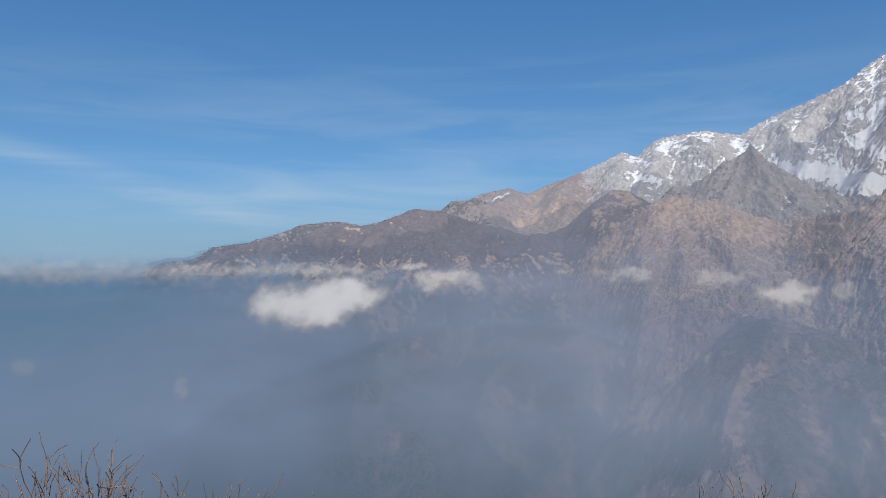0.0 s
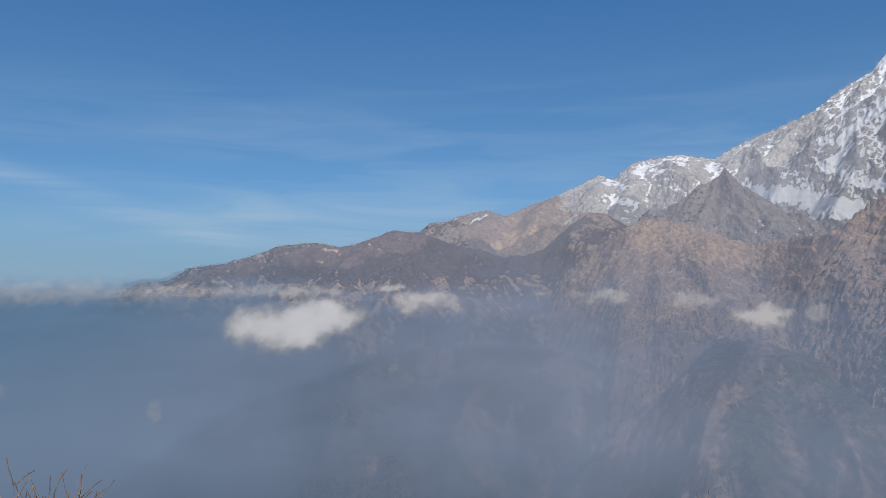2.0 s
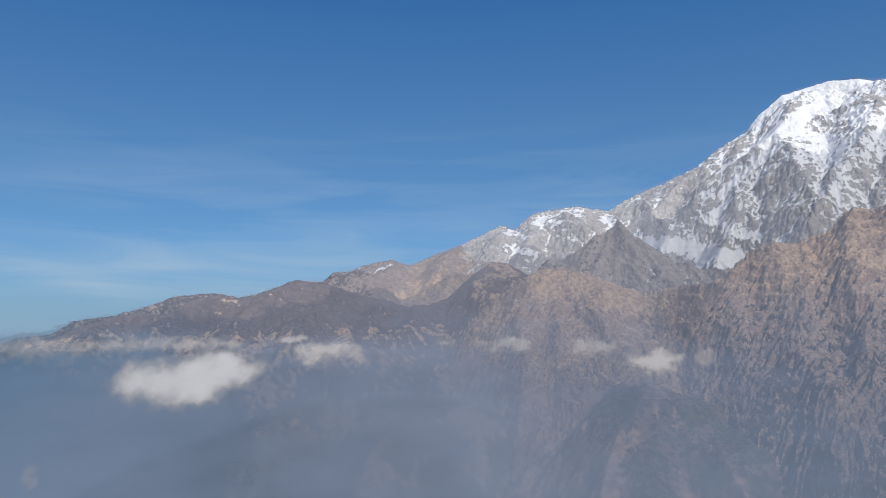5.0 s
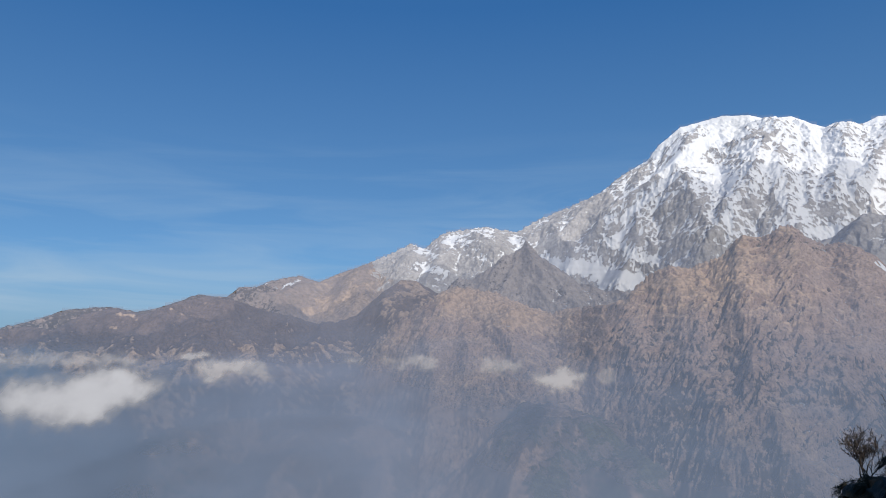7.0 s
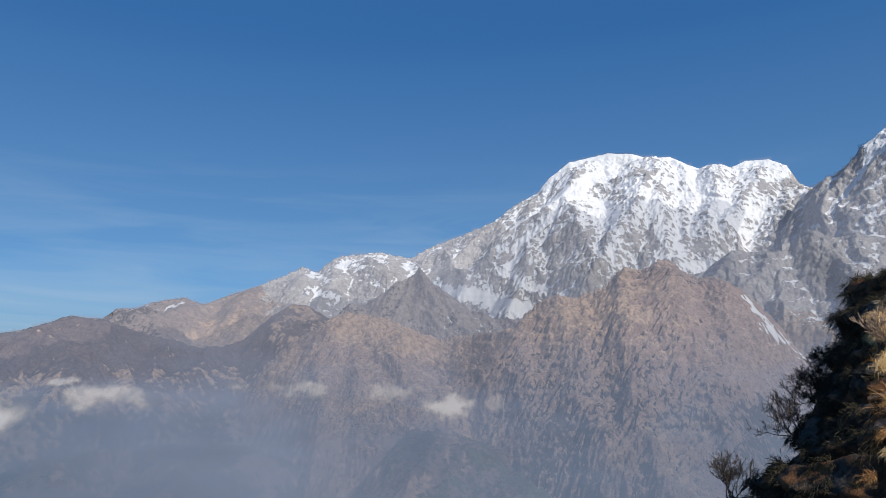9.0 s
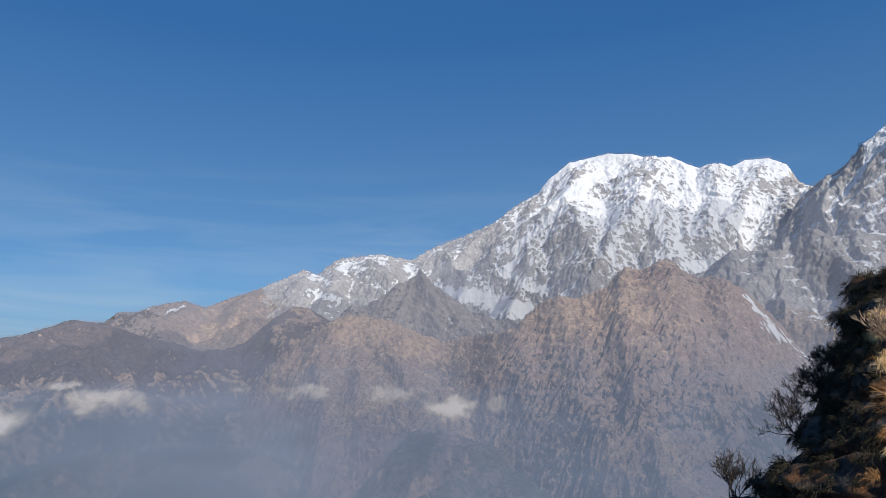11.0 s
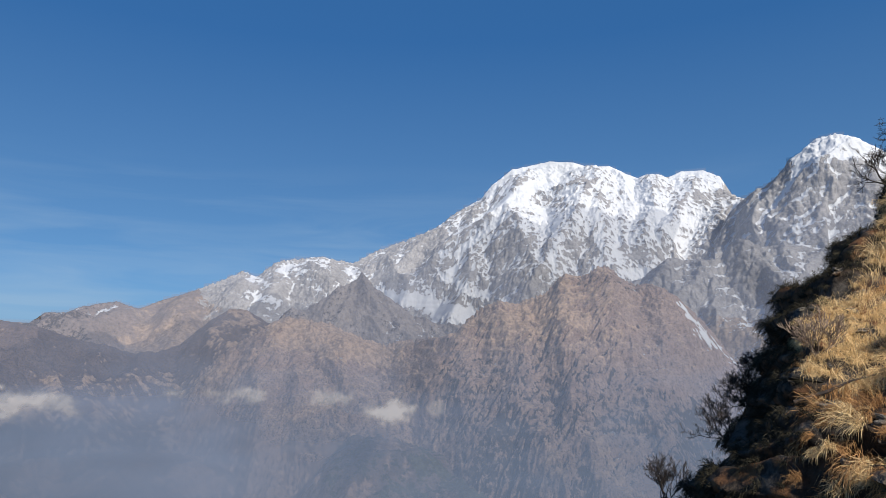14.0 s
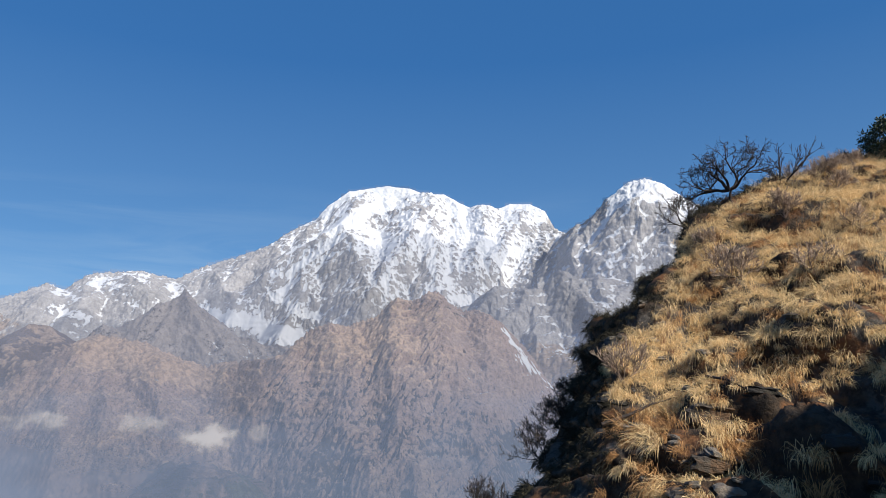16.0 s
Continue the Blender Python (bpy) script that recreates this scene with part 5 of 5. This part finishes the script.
def evergreen(base, wide, high, seed, label):
    """A dense evergreen shrub: limbs and many stiff leaves in clumps."""
    rng = np.random.RandomState(seed)
    top = new("evergreen_shrub")
    top.location = base
    tagged(top, label, "shrub")
    segs = []
    for h in np.linspace(-1, 1, 7):
        segs += grow(rng, (0, 0, 0), (h, rng.uniform(-0.8, 0.8), 1.0), high * 0.42, 0.03, 2, spread=0.7)
    ob = new("stem", tubes("stem", segs, M_TWIG))
    ob.parent = top
    n = 130
    c = rng.normal(0, 1, (n, 3))
    c = c / np.linalg.norm(c, axis=1)[:, None] * rng.uniform(0.55, 1.0, n)[:, None] * np.array([wide, wide, high * 0.5]) + np.array([0, 0, high * 0.55])
    P = np.repeat(c, 55, 0)
    m = len(P)
    d = rng.normal(0, 1, (m, 3))
    d /= np.linalg.norm(d, axis=1)[:, None]
    P = P + d * rng.uniform(0.02, 0.17, m)[:, None]
    side = np.cross(d, rng.normal(0, 1, (m, 3)))
    side /= np.linalg.norm(side, axis=1)[:, None]
    ln = rng.uniform(0.07, 0.12, m)[:, None]
    V = np.stack([P, P + d * ln * 0.5 + side * ln * 0.2, P + d * ln, P + d * ln * 0.5 - side * ln * 0.2], 1).reshape(-1, 3)
    ob = new("crown", tri_mesh("crown", V, np.arange(m * 4).reshape(-1, 4), M_LEAF))
    ob.parent = top


base, _ = hill_at(76.7, 17.5)
evergreen(base - UP * 0.35, 1.1, 1.3, 3, "dense dark green evergreen shrub on the crest")

# ------------------------------------------------------------ rocks
def rock_material(name, a, b, c):
    m, nt, out = mat_new(name)
    tc = nt.nodes.new("ShaderNodeTexCoord").outputs["Object"]
    mp = nt.nodes.new("ShaderNodeMapping")
    mp.inputs["Scale"].default_value = (1.2, 1.2, 9)
    nt.links.new(tc, mp.inputs["Vector"])
    lay = n_noise(nt, mp.outputs[0], 3.0, 6, 0.65)
    fine = n_noise(nt, tc, 16.0, 8, 0.65)
    patch = n_noise(nt, tc, 3.2, 5, 0.6)
    col = n_mix(nt, n_range(nt, lay, 0.35, 0.65), a, b)
    col = n_mix(nt, n_range(nt, patch, 0.48, 0.62, 0.0, 0.8), col, c)
    col = n_mix(nt, n_range(nt, fine, 0.5, 0.7, 0.0, 0.6), col, tuple(x * 0.4 for x in a))
    principled(nt, out, col, 0.75, n_bump(nt, n_math(nt, "ADD", fine, lay), 1.0, 0.06), 0.3)
    return m


M_SLAB = rock_material("layered_grey_rock", (0.13, 0.105, 0.08), (0.04, 0.034, 0.028), (0.17, 0.095, 0.048))
M_PALE_ROCK = rock_material("pale_weathered_rock", (0.25, 0.22, 0.18), (0.13, 0.115, 0.095), (0.20, 0.12, 0.065))
# shaded copy of the slab rock: the shade is put into this colour
M_SHADE_ROCK = rock_material("dark_shaded_rock", (0.04, 0.037, 0.034), (0.02, 0.019, 0.018), (0.04, 0.033, 0.022))


def slab(name, label, at, size, tilt, material, seed, group="rocks in the hillside"):
    """A broken block of bedded rock: its layers jut unevenly, its edges are chipped."""
    rng = np.random.RandomState(seed)
    bm = bmesh.new()
    r = bmesh.ops.create_cube(bm, size=1)
    bmesh.ops.subdivide_edges(bm, edges=bm.edges[:], cuts=7, use_grid_fill=True)
    step = rng.normal(0, 0.07, (9, 2))
    for v in bm.verts:
        c = v.co.copy()
        k = int(round((c.z + 0.5) * 8))
        round_off = 1 - 0.22 * max(abs(c.x), abs(c.y)) ** 2 * 4 * abs(c.z) * 2
        q = Vector((c.x * size[0] * round_off + step[k // 2 * 2, 0] * size[0], c.y * size[1] * round_off + step[k // 2 * 2, 1] * size[1], c.z * size[2]))
        n = noise.noise_vector(q * (1.3 / min(size[0], size[1])) + Vector((seed, 0, 0)))
        n2 = noise.noise_vector(q * (5.0 / min(size[0], size[1])) + Vector((0, seed, 0)))
        v.co = q + Vector((n.x, n.y, n.z * 0.5)) * 0.22 * min(size[0], size[1]) + n2 * 0.05 * min(size[0], size[1])
    me = bpy.data.meshes.new(name)
    bm.to_mesh(me)
    bm.free()
    me.materials.append(material)
    ob = new(name, me)
    ob.matrix_world = Matrix.Translation(at) @ Euler([radians(t) for t in tilt]).to_matrix().to_4x4()
    tagged(ob, label, "rock", group)
    return ob


DARK_SLAB = "dark layered rock slab jutting from the hillside"
PALE_SLAB = "pale weathered rock slab on the hillside"
for k, (az, el, sx, sy, sz, tz, pale) in enumerate((
        (62.0, 0.2, 0.75, 0.5, 0.42, 28, 0), (57.4, -0.6, 0.9, 0.5, 0.16, 30, 1), (62.8, -3.6, 0.6, 0.45, 0.30, 30, 0), (60.9, -2.6, 0.7, 0.5, 0.14, 24, 0),
        (71.0, 2.6, 0.5, 0.4, 0.2, 20, 1),
        (63.5, -4.9, 0.6, 0.5, 0.22, 30, 1), (64.9, -2.2, 0.35, 0.3, 0.15, 10, 1),
        (66.8, 2.0, 0.6, 0.4, 0.16, 25, 0), (55.2, 1.2, 0.55, 0.45, 0.22, 40, 0), 
        (68.9, 6.9, 0.7, 0.35, 0.12, 20, 0), (61.0, -5.5, 0.9, 0.5, 0.2, 30, 0), (73.3, -5.0, 0.6, 0.4, 0.2, 15, 1), (69.9, -1.5, 0.5, 0.4, 0.2, 25, 0))):
    at, n = hill_at(az, el)
    # slabs within the shaded areas take the shade-darkened rock and the dark label
    slab("rock_slab", DARK_SLAB if not pale or az > 65.5 and el < 3 else PALE_SLAB, at - n * (0.24 * sy), (0.72 * sx, 0.8 * sy, 0.85 * sz), (6, 9, -az + tz - 20), M_SHADE_ROCK if az > 65.5 and el < 3 or az < 57 and el < 2 else M_PALE_ROCK if pale else M_SLAB, 200 + k)
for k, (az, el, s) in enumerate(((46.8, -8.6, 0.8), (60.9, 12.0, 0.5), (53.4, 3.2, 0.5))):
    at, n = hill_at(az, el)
    slab("dark_crag", "broken crag on the shaded flank, shade put into its colour", at - n * 0.3, (s, s * 0.8, s * 0.6), (10, 14, -az + 15), M_SHADE_ROCK, 300 + k, "crags on the shaded flank")


rng = np.random.RandomState(31)
for k in range(26):
    at, n = hill_at(rng.uniform(55.5, 65.0), rng.uniform(-5.5, 9.0))
    s = rng.uniform(0.07, 0.17)
    slab("loose_stone", "small pale loose stone lying among the grass", at + n * 0.02, (s * 1.3, s, s * 0.6), (rng.uniform(-20, 20), rng.uniform(-20, 20), rng.uniform(0, 360)), M_PALE_ROCK, 400 + k, "loose stones on the hillside")


def fallen_branch(points, radius, label, seed):
    """A bent dead branch lying across the ledges."""
    rng = np.random.RandomState(seed)
    P = []
    for a, e in points:
        at, n = hill_at(a, e)
        P.append(at + n * 0.10)
    segs = [(P[k], P[k + 1], radius * (1 - 0.25 * k), radius * (0.75 - 0.2 * k), 0) for k in range(len(P) - 1)]
    ob = new("dead_branch", tubes("dead_branch", segs, M_TWIG, sides=6))
    tagged(ob, label, "branch")


fallen_branch([(55.3, -0.9), (57.0, -0.3), (58.8, 0.4), (60.2, 0.9)], 0.03, "dark dead branch lying across a rock ledge", 1)
fallen_branch([(62.4, 2.4), (63.6, 1.9), (64.8, 1.3)], 0.022, "thin dark fallen branch in the dry grass", 2)


def shade_bank():
    """An added, unseen bank behind the viewpoint, shaped to shadow the lower hillside."""
    # the wanted shadow's edge on the hill, carried up towards the sun
    line = [hill_at(a, e)[0] for a, e in ((77.0, 4.2), (74.0, 3.7), (72.2, 2.6), (71.0, 0.8), (69.0, -1.2), (66.2, -2.0), (64.4, -3.5), (62.0, -6.5), (60.2, -9.8))]
    L = [np.array(p + sun_dir * 7.5) for p in line]
    n = 60
    u = np.linspace(0, len(L) - 1, n)
    top = np.stack([np.interp(u, np.arange(len(L)), [q[k] for q in L]) for k in range(3)], -1)
    away = np.array([0.75, -0.62, 0.0])
    v = np.linspace(0, 1, 24)
    X = top[:, None, :] + v[None, :, None] * (away * 5.0)[None, None] + (np.sin(v * np.pi) * 1.0)[None, :, None] * np.array([0, 0, 1.0])
    X = X + 0.22 * fbm(u[:, None] * 1.7 + 0 * v[None], v[None] * 6 + 0 * u[:, None], 4, 77)[..., None] * np.array([0.6, 0.6, 1.0])
    skirt = X[:, :1].copy()
    skirt[..., 2] -= 1.2
    skirt[..., :2] += away[:2] * 1.0
    X = np.concatenate([skirt, X], 1)
    ob = new("unseen_shadow_bank", grid_mesh("unseen_shadow_bank", X[..., 0], X[..., 1], X[..., 2], M_HILL))
    tagged(ob, "added unseen bank that casts the shadow on the lower hillside", "rock bank", kind="structure")


shade_bank()

# ------------------------------------------------------------ clouds
M_CLOUD = haze_material("white_vapour", (0.312, 0.325, 0.355), (0.345, 0.352, 0.378))
M_WISP = haze_material("thin_vapour", (0.34, 0.345, 0.37), (0.38, 0.38, 0.40))


def sheet_distance(az, el):
    """How far off the haze sheet hangs in these directions."""
    x = np.clip((az - AIR_AZ[0]) / 0.28, 0, len(AIR_AZ) - 1.001)
    y = np.clip((el - AIR_EL[0]) / 0.18, 0, len(AIR_EL) - 1.001)
    i, j = x.astype(int), y.astype(int)
    f, g = x - i, y - j
    return (AIR_R[i, j] * (1 - f) + AIR_R[i + 1, j] * f) * (1 - g) + (AIR_R[i, j + 1] * (1 - f) + AIR_R[i + 1, j + 1] * f) * g


def cloud(label, az, el, half_az, half_el, seed, thick, puffs=(), material=None, ragged=1.0, rim=1.9):
    """A small valley cloud afloat on the haze: thick at heart and torn at the rim."""
    rng = np.random.RandomState(seed)
    if not puffs:
        puffs = [(rng.uniform(-0.75, 0.75), rng.uniform(-0.3, 0.3), rng.uniform(0.3, 0.5)) for _ in range(7)]
    nu, nv = max(40, int(half_az * 34)), max(24, int(half_el * 34))
    U, V = np.meshgrid(np.linspace(-1.4, 1.4, nu), np.linspace(-1.6, 1.6, nv), indexing="ij")
    ratio = half_az / half_el
    x, y = U * ratio, V
    clear = 1.0
    for k in range(2):
        wx = x + 0.4 * fbm(x * 1.4, y * 1.4, 5, seed + k)
        wy = y + 0.4 * fbm(x * 1.4 + 40, y * 1.4, 4, seed + k)
        f = 0
        for a, b, s in puffs:
            f = f + np.exp(-((wx - a * ratio) ** 2 / ((1.2 + 0.3 * ratio) * s) ** 2 + (wy - b) ** 2 / s ** 2) * 1.6)
        body = 1.1 * f + 0.55 * ragged * fbm(x * 2.0, y * 2.4, 6, seed + 20 + k, 0.55)
        clear = clear * (1 - thick * smooth(0.05, rim, body) * smooth(1.0, 0.5, np.hypot(U / 1.4, V / 1.6)))
    dens = 1 - clear
    A, E = az + U * half_az, el + V * half_el
    r = sheet_distance(A, E) - 3.0 - 6.0 * dens
    X, Y = polar(A, r)
    me = grid_mesh("cloud", X, Y, EYE[2] + r * np.tan(np.radians(E)), material or M_WISP, {"dens": dens})
    bm = bmesh.new()
    bm.from_mesh(me)
    thin = dens.ravel() < 0.004
    bmesh.ops.delete(bm, geom=[p for p in bm.faces if all(thin[v.index] for v in p.verts)], context="FACES")
    bm.to_mesh(me)
    bm.free()
    tagged(new("cloud", me), label, "cloud", kind="stuff")


cloud("small white cumulus cloud drifting over the valley", -9.4, -2.7, 6.0, 2.8, 1, 0.86,
      ((-0.72, -0.05, 0.36), (-0.5, -0.42, 0.4), (-0.3, 0.05, 0.42), (-0.02, 0.2, 0.42), (0.22, 0.42, 0.42), (0.45, 0.42, 0.4), (0.66, 0.25, 0.36), (0.1, -0.1, 0.42), (0.42, 0.0, 0.4), (-0.2, -0.35, 0.4), (-0.6, 0.15, 0.42), (0.1, -0.4, 0.34)), M_CLOUD, 0.75, 3.0)
WISP = "thin wisp of white cloud above the valley haze"
cloud(WISP, -11.0, -0.2, 5.4, 1.0, 2, 0.28, ((-0.7, 0.0, 0.5), (-0.3, 0.15, 0.6), (0.1, 0.0, 0.6), (0.5, 0.1, 0.6), (0.8, -0.1, 0.4)), ragged=1.4)
cloud(WISP, 0.4, -0.9, 3.2, 1.4, 3, 0.36, ((-0.6, 0.1, 0.4), (-0.3, -0.2, 0.5), (-0.1, 0.2, 0.5), (0.2, 0.25, 0.4), (0.6, 0.0, 0.4), (0.8, -0.4, 0.3), (-0.55, -0.5, 0.3)))
cloud(WISP, -2.6, 0.1, 1.8, 0.55, 8, 0.3)
cloud(WISP, 12.4, -0.5, 4.2, 1.0, 4, 0.24, ragged=1.5)
cloud(WISP, 20.9, -0.7, 2.0, 1.2, 5, 0.2, ragged=1.5)
cloud(WISP, 25.4, -1.8, 2.4, 1.4, 6, 0.42, ((-0.6, 0.0, 0.35), (-0.3, -0.1, 0.45), (0.0, -0.2, 0.55), (0.3, -0.1, 0.5), (0.1, 0.35, 0.35), (0.6, 0.2, 0.35)))
cloud(WISP, 29.0, -1.5, 0.7, 1.0, 9, 0.12, ragged=1.5)
cloud(WISP, -19.8, -9.0, 0.5, 1.2, 7, 0.10, ((0.0, 0.5, 0.4), (-0.2, 0.0, 0.45), (0.2, -0.4, 0.35)), ragged=1.4)
cloud(WISP, -30.0, -6.8, 0.7, 1.0, 10, 0.06, ragged=1.4)
cloud("pale bank of haze along the valley horizon", -24.0, -0.3, 10.5, 1.5, 12, 0.2, ((-0.8, 0.1, 0.7), (-0.4, 0.0, 0.7), (0.0, 0.1, 0.7), (0.4, -0.05, 0.7), (0.8, 0.1, 0.6)), ragged=1.2)
